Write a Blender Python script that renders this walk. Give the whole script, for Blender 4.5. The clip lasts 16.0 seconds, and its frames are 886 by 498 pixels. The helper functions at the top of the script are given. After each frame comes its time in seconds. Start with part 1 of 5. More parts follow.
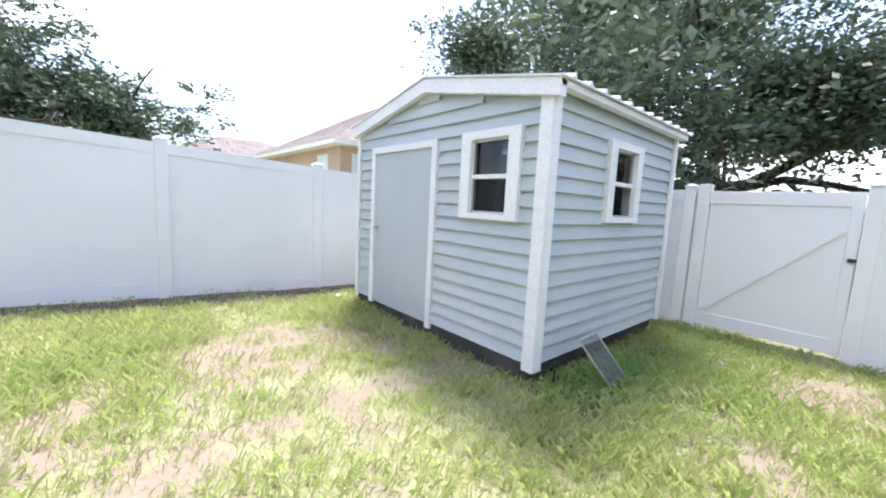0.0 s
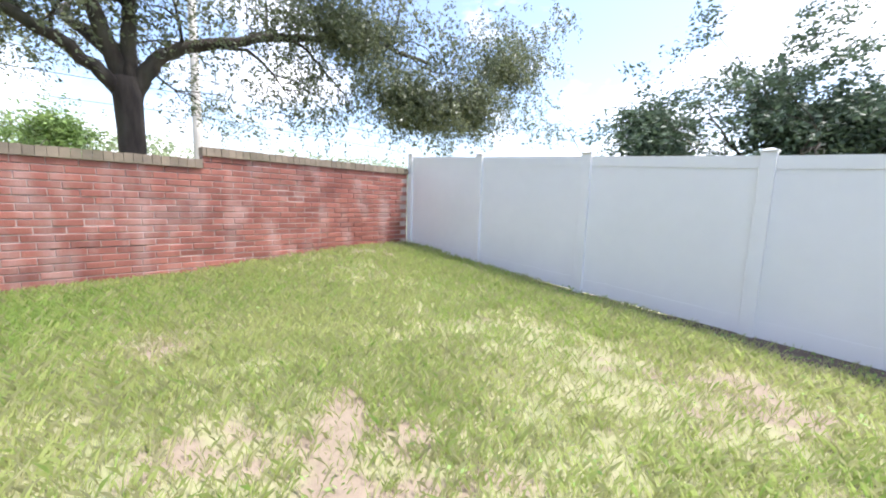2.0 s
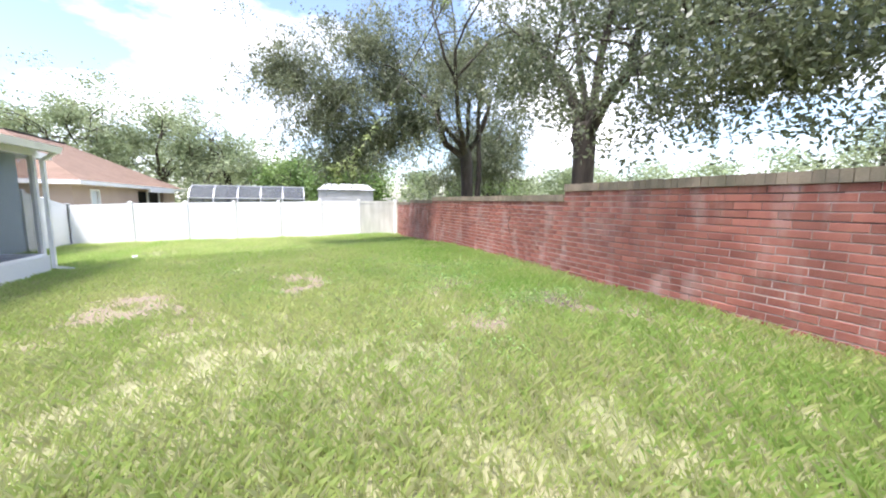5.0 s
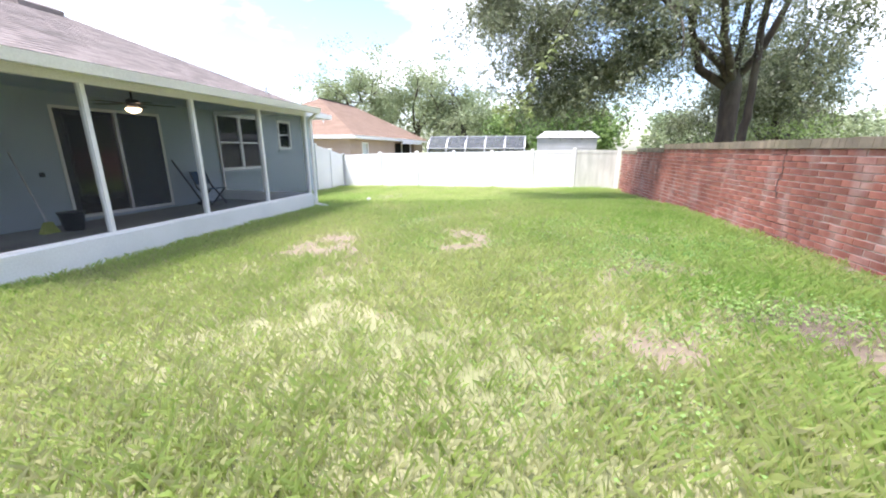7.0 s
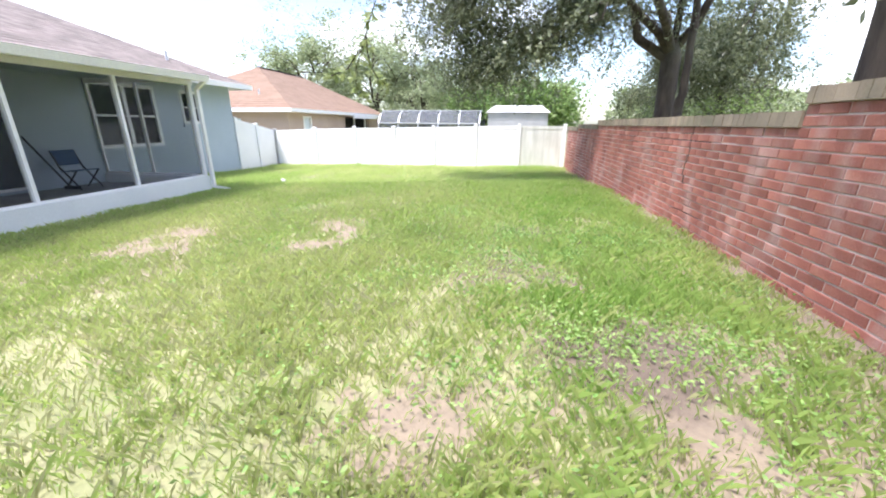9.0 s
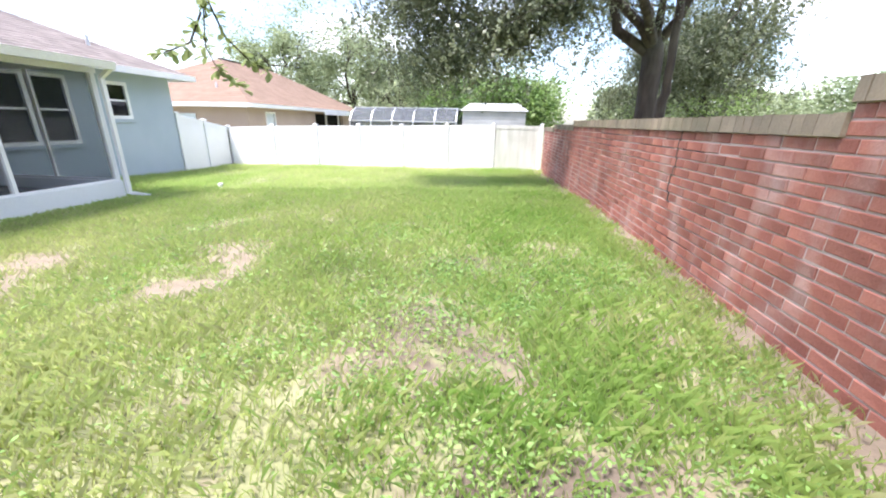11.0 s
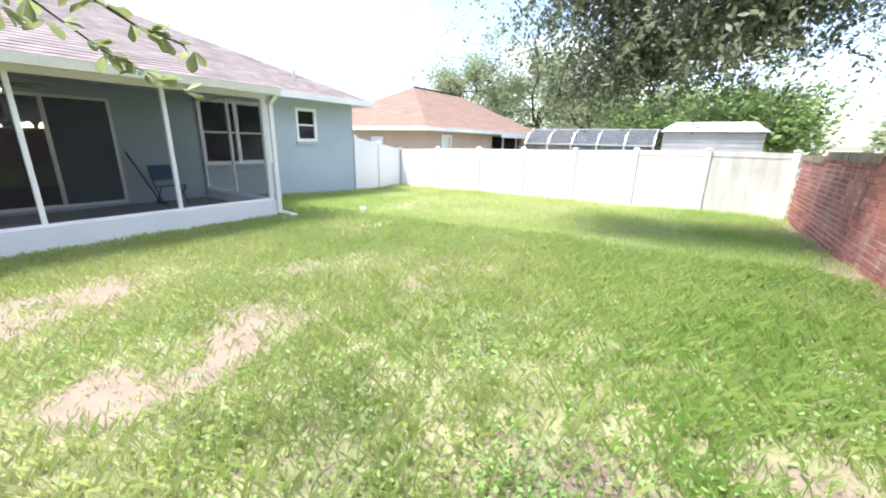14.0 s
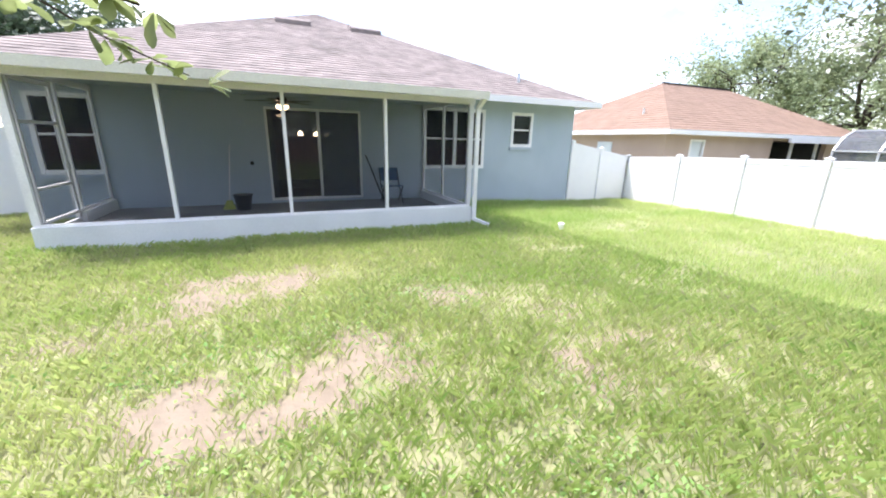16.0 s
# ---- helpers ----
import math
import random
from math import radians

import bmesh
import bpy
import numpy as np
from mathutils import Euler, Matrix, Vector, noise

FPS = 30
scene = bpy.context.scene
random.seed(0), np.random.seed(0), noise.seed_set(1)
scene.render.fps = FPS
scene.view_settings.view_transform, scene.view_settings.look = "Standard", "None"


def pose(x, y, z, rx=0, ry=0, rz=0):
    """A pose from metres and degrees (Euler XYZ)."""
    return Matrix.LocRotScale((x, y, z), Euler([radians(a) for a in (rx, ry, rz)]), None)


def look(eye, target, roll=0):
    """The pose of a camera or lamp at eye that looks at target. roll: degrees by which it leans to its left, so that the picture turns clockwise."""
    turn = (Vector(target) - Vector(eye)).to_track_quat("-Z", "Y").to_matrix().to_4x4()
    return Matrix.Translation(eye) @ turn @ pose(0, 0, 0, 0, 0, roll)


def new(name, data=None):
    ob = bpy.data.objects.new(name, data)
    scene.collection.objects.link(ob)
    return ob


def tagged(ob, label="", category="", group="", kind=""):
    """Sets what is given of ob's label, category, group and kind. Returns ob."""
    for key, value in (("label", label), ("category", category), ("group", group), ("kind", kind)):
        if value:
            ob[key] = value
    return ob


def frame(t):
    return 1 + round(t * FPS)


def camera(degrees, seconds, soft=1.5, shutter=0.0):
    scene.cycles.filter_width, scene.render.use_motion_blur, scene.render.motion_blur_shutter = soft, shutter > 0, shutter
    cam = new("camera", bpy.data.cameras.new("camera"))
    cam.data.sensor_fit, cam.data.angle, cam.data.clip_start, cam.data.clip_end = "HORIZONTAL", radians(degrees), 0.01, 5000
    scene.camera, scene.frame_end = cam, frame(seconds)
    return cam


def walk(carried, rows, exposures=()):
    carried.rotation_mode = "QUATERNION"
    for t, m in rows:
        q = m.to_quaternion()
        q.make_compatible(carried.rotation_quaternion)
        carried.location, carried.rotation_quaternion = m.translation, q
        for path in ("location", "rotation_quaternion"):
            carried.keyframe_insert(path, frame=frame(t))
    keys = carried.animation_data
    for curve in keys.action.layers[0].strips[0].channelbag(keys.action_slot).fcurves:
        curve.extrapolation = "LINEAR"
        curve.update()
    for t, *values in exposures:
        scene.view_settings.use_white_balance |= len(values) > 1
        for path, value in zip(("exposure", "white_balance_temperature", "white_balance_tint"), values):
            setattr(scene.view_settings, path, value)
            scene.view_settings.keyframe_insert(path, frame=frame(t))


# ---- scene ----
cam = camera(99.5, 16.0, soft=2.0)
PATH = [
    (0, (-0.339, 0.091, 1.239), (0.964, 1.589, 1.004), 2.9),
    (0.5, (-0.531, 0.202, 1.255), (0.039, 2.103, 1.01), 2.4),
    (1, (-0.78, 0.341, 1.247), (-0.958, 2.319, 1.016), 2.3),
    (1.5, (-1.035, 0.509, 1.303), (-1.868, 2.309, 1.048), 2.0),
    (2, (-1.239, 0.687, 1.316), (-2.674, 2.058, 1.071), 1.8),
    (2.5, (-1.548, 0.708, 1.329), (-3.329, 1.583, 1.078), 1.9),
    (3, (-1.816, 0.592, 1.383), (-3.782, 0.855, 1.128), 1.8),
    (3.5, (-2.11, 0.484, 1.394), (-4.064, 0.143, 1.139), 1.4),
    (4, (-2.299, 0.282, 1.379), (-4.026, -0.695, 1.13), 1.2),
    (4.5, (-2.53, 0.04, 1.4), (-3.8, -1.485, 1.15), 0.7),
    (5, (-2.95, -0.32, 1.397), (-3.683, -2.164, 1.147), 0.6),
    (5.2, (-3.075, -0.42, 1.39), (-3.591, -2.335, 1.139), 0.6),
    (7.3, (-4.051, -1.286, 1.405), (-3.615, -3.163, 0.871), 0.3),
    (7.5, (-4.194, -1.377, 1.391), (-3.754, -3.253, 0.852), 0.4),
    (8, (-4.47, -1.642, 1.404), (-4.042, -3.513, 0.843), 0.4),
    (8.5, (-4.822, -1.961, 1.44), (-4.465, -3.832, 0.831), 0.4),
    (9, (-5.115, -2.261, 1.429), (-4.826, -4.137, 0.798), 0.4),
    (11.3, (-5.612, -3.693, 1.474), (-5.398, -5.575, 0.832), 1.1),
    (11.5, (-5.638, -3.848, 1.483), (-5.41, -5.728, 0.839), 1.0),
    (12, (-5.646, -4.23, 1.512), (-5.317, -6.099, 0.883), 1.0),
    (12.5, (-5.634, -4.627, 1.515), (-5.167, -6.474, 0.904), 1.0),
    (13, (-5.654, -4.976, 1.503), (-5.074, -6.793, 0.899), 1.1),
    (13.5, (-5.649, -5.322, 1.509), (-4.835, -7.061, 0.95), 1.3),
    (14, (-5.545, -5.644, 1.495), (-4.485, -7.246, 0.942), 1.3),
    (14.5, (-5.461, -5.953, 1.466), (-4.174, -7.381, 0.917), 1.1),
    (15, (-5.399, -6.196, 1.506), (-3.89, -7.387, 0.953), 1.5),
    (15.5, (-5.262, -6.421, 1.523), (-3.584, -7.357, 0.968), 1.4),
    (16, (-5.096, -6.678, 1.521), (-3.331, -7.438, 0.967), 1.3),
]
walk(cam, [(t, look(eye, target, roll)) for t, eye, target, roll in PATH],
     exposures=[(0.0, 2.1, 6350, 17), (1.5, 1.95, 6350, 17), (3.5, 1.84, 6350, 17), (5.0, 1.92, 6350, 17), (9.0, 2.02, 6350, 17), (12.5, 2.15, 6350, 17), (16.0, 2.05, 6350, 17)])

# ---- light ----
SUN = Vector((0.27, 0.28, 0.92)).normalized()
world = bpy.data.worlds.new("sky")
scene.world = world
world.use_nodes = True
wt = world.node_tree
wt.nodes.clear()
w_out = wt.nodes.new("ShaderNodeOutputWorld")
w_bg = wt.nodes.new("ShaderNodeBackground")
w_sky = wt.nodes.new("ShaderNodeTexSky")
w_sky.sky_type = "NISHITA"
w_sky.sun_disc = False
w_sky.sun_elevation = math.asin(SUN.z)
w_sky.sun_rotation = math.atan2(SUN.x, SUN.y)
w_sky.air_density, w_sky.dust_density, w_sky.ozone_density = 1.0, 1.5, 1.0
w_co = wt.nodes.new("ShaderNodeTexCoord")
w_map = wt.nodes.new("ShaderNodeMapping")
w_map.inputs["Scale"].default_value = (1.0, 1.0, 2.2)
w_n = wt.nodes.new("ShaderNodeTexNoise")
w_n.inputs["Scale"].default_value = 2.3
w_n.inputs["Detail"].default_value = 7.0
w_n.inputs["Roughness"].default_value = 0.55
w_r = wt.nodes.new("ShaderNodeValToRGB")
w_r.color_ramp.elements[0].position, w_r.color_ramp.elements[1].position = 0.48, 0.70
w_n2 = wt.nodes.new("ShaderNodeTexNoise")
w_n2.inputs["Scale"].default_value = 4.0
w_n2.inputs["Detail"].default_value = 5.0
w_c = wt.nodes.new("ShaderNodeMix")
w_c.data_type = "RGBA"
w_c.inputs["A"].default_value, w_c.inputs["B"].default_value = (7.0, 7.2, 7.6, 1), (10.0, 10.1, 10.3, 1)
w_mix = wt.nodes.new("ShaderNodeMix")
w_mix.data_type = "RGBA"
w_bg.inputs["Strength"].default_value = 0.108
wt.links.new(w_co.outputs["Generated"], w_map.inputs["Vector"])
wt.links.new(w_map.outputs["Vector"], w_n.inputs["Vector"])
wt.links.new(w_map.outputs["Vector"], w_n2.inputs["Vector"])
wt.links.new(w_n.outputs["Fac"], w_r.inputs["Fac"])
wt.links.new(w_n2.outputs["Fac"], w_c.inputs["Factor"])
wt.links.new(w_r.outputs["Color"], w_mix.inputs["Factor"])
wt.links.new(w_sky.outputs["Color"], w_mix.inputs["A"])
wt.links.new(w_c.outputs["Result"], w_mix.inputs["B"])
wt.links.new(w_mix.outputs["Result"], w_bg.inputs["Color"])
wt.links.new(w_bg.outputs["Background"], w_out.inputs["Surface"])
sun_data = bpy.data.lights.new("sun", "SUN")
sun_data.energy, sun_data.angle, sun_data.color = 2.35, radians(14), (1.0, 0.97, 0.93)
sun = new("sun", sun_data)
sun.matrix_world = look(SUN * 60, (0, 0, 0))


# ---- materials ----
def link(t, a, b):
    t.links.new(a, b)


def surf(name, c1, c2, scale=3.0, fine=40.0, rough=0.8, bump=0.15, metal=0.0, c3=None, stain=0.0, rand=0.0,
         island=0.0, stretch=(1, 1, 1), spec=0.5, coords="Object", trans=0.0, lo=0.35, hi=0.65, grain=0.14, smear=False):
    """Two tones mixed by a broad noise, a fine grain with relief, an optional third stain tone, and piece-to-piece variation."""
    m = bpy.data.materials.new(name)
    m.use_nodes = True
    t = m.node_tree
    b = t.nodes["Principled BSDF"]
    co = t.nodes.new("ShaderNodeTexCoord")
    mp = t.nodes.new("ShaderNodeMapping")
    mp.inputs["Scale"].default_value = stretch
    link(t, co.outputs[coords], mp.inputs["Vector"])
    n1 = t.nodes.new("ShaderNodeTexNoise")
    n1.inputs["Scale"].default_value, n1.inputs["Detail"].default_value = scale, 5.0
    link(t, mp.outputs["Vector"], n1.inputs["Vector"])
    r1 = t.nodes.new("ShaderNodeMapRange")
    r1.inputs["From Min"].default_value, r1.inputs["From Max"].default_value = lo, hi
    link(t, n1.outputs["Fac"], r1.inputs["Value"])
    mx = t.nodes.new("ShaderNodeMix")
    mx.data_type = "RGBA"
    mx.inputs["A"].default_value, mx.inputs["B"].default_value = (*c1, 1), (*c2, 1)
    link(t, r1.outputs["Result"], mx.inputs["Factor"])
    col = mx.outputs["Result"]
    n2 = t.nodes.new("ShaderNodeTexNoise")
    n2.inputs["Scale"].default_value, n2.inputs["Detail"].default_value = fine, 4.0
    link(t, mp.outputs["Vector"], n2.inputs["Vector"])
    if c3 is not None:
        n3 = t.nodes.new("ShaderNodeTexNoise")
        n3.inputs["Scale"].default_value, n3.inputs["Detail"].default_value = scale * 0.37, 6.0
        mp3 = t.nodes.new("ShaderNodeMapping")
        mp3.inputs["Scale"].default_value = (4.6, 4.6, 1.7) if smear else (1, 1, 1)
        where = t.nodes.new("ShaderNodeNewGeometry").outputs["Position"] if smear else co.outputs[coords]
        link(t, where, mp3.inputs["Vector"])
        link(t, mp3.outputs["Vector"], n3.inputs["Vector"])
        r3 = t.nodes.new("ShaderNodeMapRange")
        r3.inputs["From Min"].default_value, r3.inputs["From Max"].default_value = 0.5, 0.72
        r3.inputs["To Max"].default_value = stain
        link(t, n3.outputs["Fac"], r3.inputs["Value"])
        m3 = t.nodes.new("ShaderNodeMix")
        m3.data_type = "RGBA"
        m3.inputs["B"].default_value = (*c3, 1)
        link(t, col, m3.inputs["A"])
        link(t, r3.outputs["Result"], m3.inputs["Factor"])
        col = m3.outputs["Result"]
    hs = t.nodes.new("ShaderNodeHueSaturation")
    link(t, col, hs.inputs["Color"])
    g = t.nodes.new("ShaderNodeMapRange")
    g.inputs["To Min"].default_value, g.inputs["To Max"].default_value = 1 - grain, 1 + grain
    link(t, n2.outputs["Fac"], g.inputs["Value"])
    val = g.outputs["Result"]
    for amount, node, out in ((rand, "ShaderNodeObjectInfo", "Random"), (island, "ShaderNodeNewGeometry", "Random Per Island")):
        if amount:
            o = t.nodes.new(node)
            rr = t.nodes.new("ShaderNodeMapRange")
            rr.inputs["To Min"].default_value, rr.inputs["To Max"].default_value = 1 - amount, 1 + amount
            link(t, o.outputs[out], rr.inputs["Value"])
            mu = t.nodes.new("ShaderNodeMath")
            mu.operation = "MULTIPLY"
            link(t, val, mu.inputs[0])
            link(t, rr.outputs["Result"], mu.inputs[1])
            val = mu.outputs["Value"]
    link(t, val, hs.inputs["Value"])
    link(t, hs.outputs["Color"], b.inputs["Base Color"])
    b.inputs["Roughness"].default_value, b.inputs["Metallic"].default_value = rough, metal
    b.inputs["Specular IOR Level"].default_value = spec
    if bump:
        bp = t.nodes.new("ShaderNodeBump")
        bp.inputs["Strength"].default_value, bp.inputs["Distance"].default_value = bump, 0.01
        link(t, n2.outputs["Fac"], bp.inputs["Height"])
        link(t, bp.outputs["Normal"], b.inputs["Normal"])
    if trans:
        tr = t.nodes.new("ShaderNodeBsdfTranslucent")
        link(t, hs.outputs["Color"], tr.inputs["Color"])
        ms = t.nodes.new("ShaderNodeMixShader")
        ms.inputs[0].default_value = trans
        link(t, b.outputs["BSDF"], ms.inputs[1])
        link(t, tr.outputs["BSDF"], ms.inputs[2])
        link(t, ms.outputs["Shader"], t.nodes["Material Output"].inputs["Surface"])
    return m


def glass(name, tint=(1, 1, 1), clear=0.85):
    """A thin pane: mostly clear, with a mirror's gloss by the angle."""
    m = bpy.data.materials.new(name)
    m.use_nodes = True
    t = m.node_tree
    t.nodes.clear()
    out = t.nodes.new("ShaderNodeOutputMaterial")
    tr, gl, mi, fr = (t.nodes.new(k) for k in ("ShaderNodeBsdfTransparent", "ShaderNodeBsdfGlossy", "ShaderNodeMixShader", "ShaderNodeFresnel"))
    tr.inputs["Color"].default_value = (*[c * clear for c in tint], 1)
    gl.inputs["Roughness"].default_value = 0.03
    fr.inputs["IOR"].default_value = 1.5
    link(t, fr.outputs["Fac"], mi.inputs[0])
    link(t, tr.outputs["BSDF"], mi.inputs[1])
    link(t, gl.outputs["BSDF"], mi.inputs[2])
    link(t, mi.outputs["Shader"], out.inputs["Surface"])
    return m


def mesh_screen(name, cover, colour):
    """Insect screen: a see-through weave of dark threads."""
    m = bpy.data.materials.new(name)
    m.use_nodes = True
    t = m.node_tree
    t.nodes.clear()
    out = t.nodes.new("ShaderNodeOutputMaterial")
    tr, df, mi = (t.nodes.new(k) for k in ("ShaderNodeBsdfTransparent", "ShaderNodeBsdfDiffuse", "ShaderNodeMixShader"))
    df.inputs["Color"].default_value = (*colour, 1)
    mi.inputs[0].default_value = cover
    link(t, tr.outputs["BSDF"], mi.inputs[1])
    link(t, df.outputs["BSDF"], mi.inputs[2])
    link(t, mi.outputs["Shader"], out.inputs["Surface"])
    return m


M_GROUND = surf("yard_soil", (0.19, 0.205, 0.095), (0.275, 0.265, 0.15), 1.6, 45, 0.95, 0.5)
def soil_layers(m):
    """Bare sand and dark leaf soil over the thatch, by the layers stored on the ground's points."""
    t = m.node_tree
    hs = next(n for n in t.nodes if n.bl_idname == "ShaderNodeHueSaturation")
    src = hs.inputs["Color"].links[0].from_socket
    grain = t.nodes.new("ShaderNodeTexNoise")
    grain.inputs["Scale"].default_value, grain.inputs["Detail"].default_value = 8.0, 9.0
    co = t.nodes.new("ShaderNodeTexCoord")
    link(t, co.outputs["Object"], grain.inputs["Vector"])
    for layer, one, two in (("bare", (0.15, 0.115, 0.083), (0.29, 0.238, 0.175)), ("mulch", (0.07, 0.055, 0.045), (0.17, 0.13, 0.10))):
        at = t.nodes.new("ShaderNodeAttribute")
        at.attribute_name = layer
        c = t.nodes.new("ShaderNodeMix")
        c.data_type = "RGBA"
        c.inputs["A"].default_value, c.inputs["B"].default_value = (*one, 1), (*two, 1)
        link(t, grain.outputs["Fac"], c.inputs["Factor"])
        ad = t.nodes.new("ShaderNodeMath")
        ad.operation = "ADD"
        link(t, at.outputs["Fac"], ad.inputs[0])
        link(t, grain.outputs["Fac"], ad.inputs[1])
        r = t.nodes.new("ShaderNodeMapRange")
        r.inputs["From Min"].default_value, r.inputs["From Max"].default_value = 0.60, 0.95
        link(t, ad.outputs["Value"], r.inputs["Value"])
        x = t.nodes.new("ShaderNodeMix")
        x.data_type = "RGBA"
        link(t, r.outputs["Result"], x.inputs["Factor"])
        link(t, src, x.inputs["A"])
        link(t, c.outputs["Result"], x.inputs["B"])
        src = x.outputs["Result"]
    link(t, src, hs.inputs["Color"])


soil_layers(M_GROUND)
M_GRASS = surf("grass", (0.37, 0.48, 0.14), (0.53, 0.58, 0.24), 0.45, 9, 0.6, 0, island=0.14, coords="Object", trans=0.58, spec=0.3)
M_STRAW = surf("dry_grass", (0.50, 0.49, 0.28), (0.44, 0.46, 0.22), 0.8, 9, 0.7, 0, island=0.16, trans=0.55, spec=0.2)
M_WEED = surf("weed_leaf", (0.20, 0.36, 0.10), (0.33, 0.48, 0.16), 2, 20, 0.5, 0, island=0.2, trans=0.45, spec=0.3)
M_VINYL = surf("white_vinyl", (0.83, 0.835, 0.845), (0.87, 0.87, 0.88), 0.9, 6, 0.45, 0.0, c3=(0.74, 0.75, 0.71), stain=0.25, grain=0.025)
M_VINYL_OLD = surf("weathered_vinyl", (0.58, 0.59, 0.54), (0.74, 0.74, 0.70), 1.3, 30, 0.6, 0.05, stretch=(4, 4, 0.6), c3=(0.30, 0.33, 0.26), stain=0.5)
M_BRICK = surf("red_brick", (0.23, 0.076, 0.055), (0.35, 0.134, 0.096), 2.2, 55, 0.85, 0.45, rand=0.2, c3=(0.50, 0.36, 0.32), stain=0.55, smear=True)
M_BRICK_J = surf("red_brick_run", (0.23, 0.076, 0.055), (0.35, 0.134, 0.096), 2.2, 55, 0.85, 0.45, island=0.2, c3=(0.50, 0.36, 0.32), stain=0.55, smear=True)
M_MORTAR = surf("mortar", (0.42, 0.32, 0.28), (0.54, 0.43, 0.39), 1.3, 70, 0.95, 0.4, c3=(0.14, 0.07, 0.06), stain=0.9)
M_CAP = surf("mossy_cap_brick", (0.20, 0.165, 0.118), (0.29, 0.228, 0.165), 3, 50, 0.9, 0.5, island=0.14, c3=(0.11, 0.115, 0.06), stain=0.5)
M_SIDING = surf("grey_blue_siding", (0.46, 0.52, 0.55), (0.52, 0.57, 0.585), 1.2, 60, 0.6, 0.06, rand=0.03, c3=(0.46, 0.51, 0.44), stain=0.45)
M_SHEDDOOR = surf("grey_door_paint", (0.46, 0.51, 0.54), (0.50, 0.55, 0.575), 1.0, 50, 0.5, 0.04)
M_TRIM = surf("white_paint", (0.82, 0.82, 0.83), (0.87, 0.87, 0.87), 2, 40, 0.5, 0.05, c3=(0.62, 0.62, 0.58), stain=0.2)
M_DARK = surf("dark_skid_wood", (0.035, 0.034, 0.034), (0.07, 0.065, 0.06), 4, 50, 0.8, 0.3)
M_STUCCO = surf("blue_grey_stucco", (0.39, 0.465, 0.53), (0.44, 0.515, 0.58), 0.8, 90, 0.9, 0.5)
M_KNEE = surf("pale_knee_wall", (0.74, 0.77, 0.80), (0.80, 0.82, 0.84), 1.1, 60, 0.8, 0.3, c3=(0.48, 0.50, 0.48), stain=0.4)
M_SHINGLE = surf("brown_shingle", (0.195, 0.165, 0.153), (0.255, 0.218, 0.202), 3, 60, 0.95, 0.6, island=0.14, c3=(0.125, 0.108, 0.10), stain=0.65)
M_SHINGLE2 = surf("terracotta_shingle", (0.205, 0.137, 0.098), (0.25, 0.170, 0.124), 2, 40, 0.95, 0.5, island=0.06, c3=(0.20, 0.125, 0.098), stain=0.4)
M_TAN = surf("tan_stucco", (0.42, 0.325, 0.27), (0.47, 0.37, 0.31), 0.7, 60, 0.9, 0.3)
M_PEACH = surf("peach_stucco", (0.47, 0.345, 0.27), (0.52, 0.39, 0.31), 0.7, 60, 0.9, 0.3)
M_SLAB = surf("porch_slab", (0.16, 0.16, 0.16), (0.24, 0.24, 0.235), 1.4, 60, 0.85, 0.2)
# near-black so interiors read as unlit: indoor shade is put into this colour
M_INSIDE = surf("darkened_inside", (0.05, 0.05, 0.052), (0.08, 0.08, 0.08), 1, 20, 0.9, 0)
M_BARK = surf("oak_bark", (0.028, 0.022, 0.018), (0.075, 0.060, 0.048), 2.5, 30, 0.95, 0.9, stretch=(3, 3, 0.6), c3=(0.17, 0.18, 0.12), stain=0.45)
M_LEAF = surf("oak_leaf", (0.085, 0.11, 0.055), (0.175, 0.20, 0.108), 0.6, 12, 0.42, 0, island=0.4, trans=0.40, spec=0.6)
# lighter copy of the oak leaf: sunlight on one crown put into the colour
M_LEAF_SUNLIT = surf("sunlit_oak_leaf", (0.115, 0.142, 0.075), (0.225, 0.25, 0.145), 0.5, 12, 0.4, 0, island=0.4, trans=0.42, spec=0.7)
M_TWIG = surf("young_oak_leaf", (0.20, 0.255, 0.095), (0.30, 0.35, 0.15), 6, 40, 0.5, 0, island=0.25, trans=0.5)
M_LUSH = surf("lush_grass", (0.285, 0.445, 0.105), (0.41, 0.53, 0.17), 0.6, 9, 0.6, 0, island=0.16, trans=0.58, spec=0.3)
M_LEAF2 = surf("light_leaf", (0.12, 0.21, 0.055), (0.23, 0.32, 0.10), 0.4, 12, 0.5, 0, island=0.35, trans=0.35)
# leaf for distant trees: aerial haze is put into its paler colour
M_LEAF_HAZE = surf("hazed_leaf", (0.24, 0.30, 0.16), (0.34, 0.39, 0.22), 0.2, 6, 0.6, 0, island=0.25, trans=0.45)
M_LEAF4 = surf("dark_leaf", (0.058, 0.098, 0.056), (0.108, 0.155, 0.092), 0.5, 12, 0.5, 0, island=0.35, trans=0.25)
M_METAL = surf("bare_aluminium", (0.55, 0.56, 0.57), (0.66, 0.66, 0.67), 3, 60, 0.4, 0.03, metal=0.7)
M_BLACK = surf("black_plastic", (0.015, 0.015, 0.016), (0.03, 0.03, 0.032), 4, 60, 0.45, 0.05)
M_BLUE = surf("blue_fabric", (0.03, 0.07, 0.14), (0.05, 0.10, 0.19), 5, 80, 0.8, 0.2)
M_POLE = surf("concrete_pole", (0.52, 0.49, 0.44), (0.62, 0.58, 0.52), 2, 60, 0.9, 0.2)
M_STRAWBROOM = surf("broom_bristle", (0.35, 0.40, 0.10), (0.48, 0.50, 0.16), 8, 90, 0.9, 0.3)
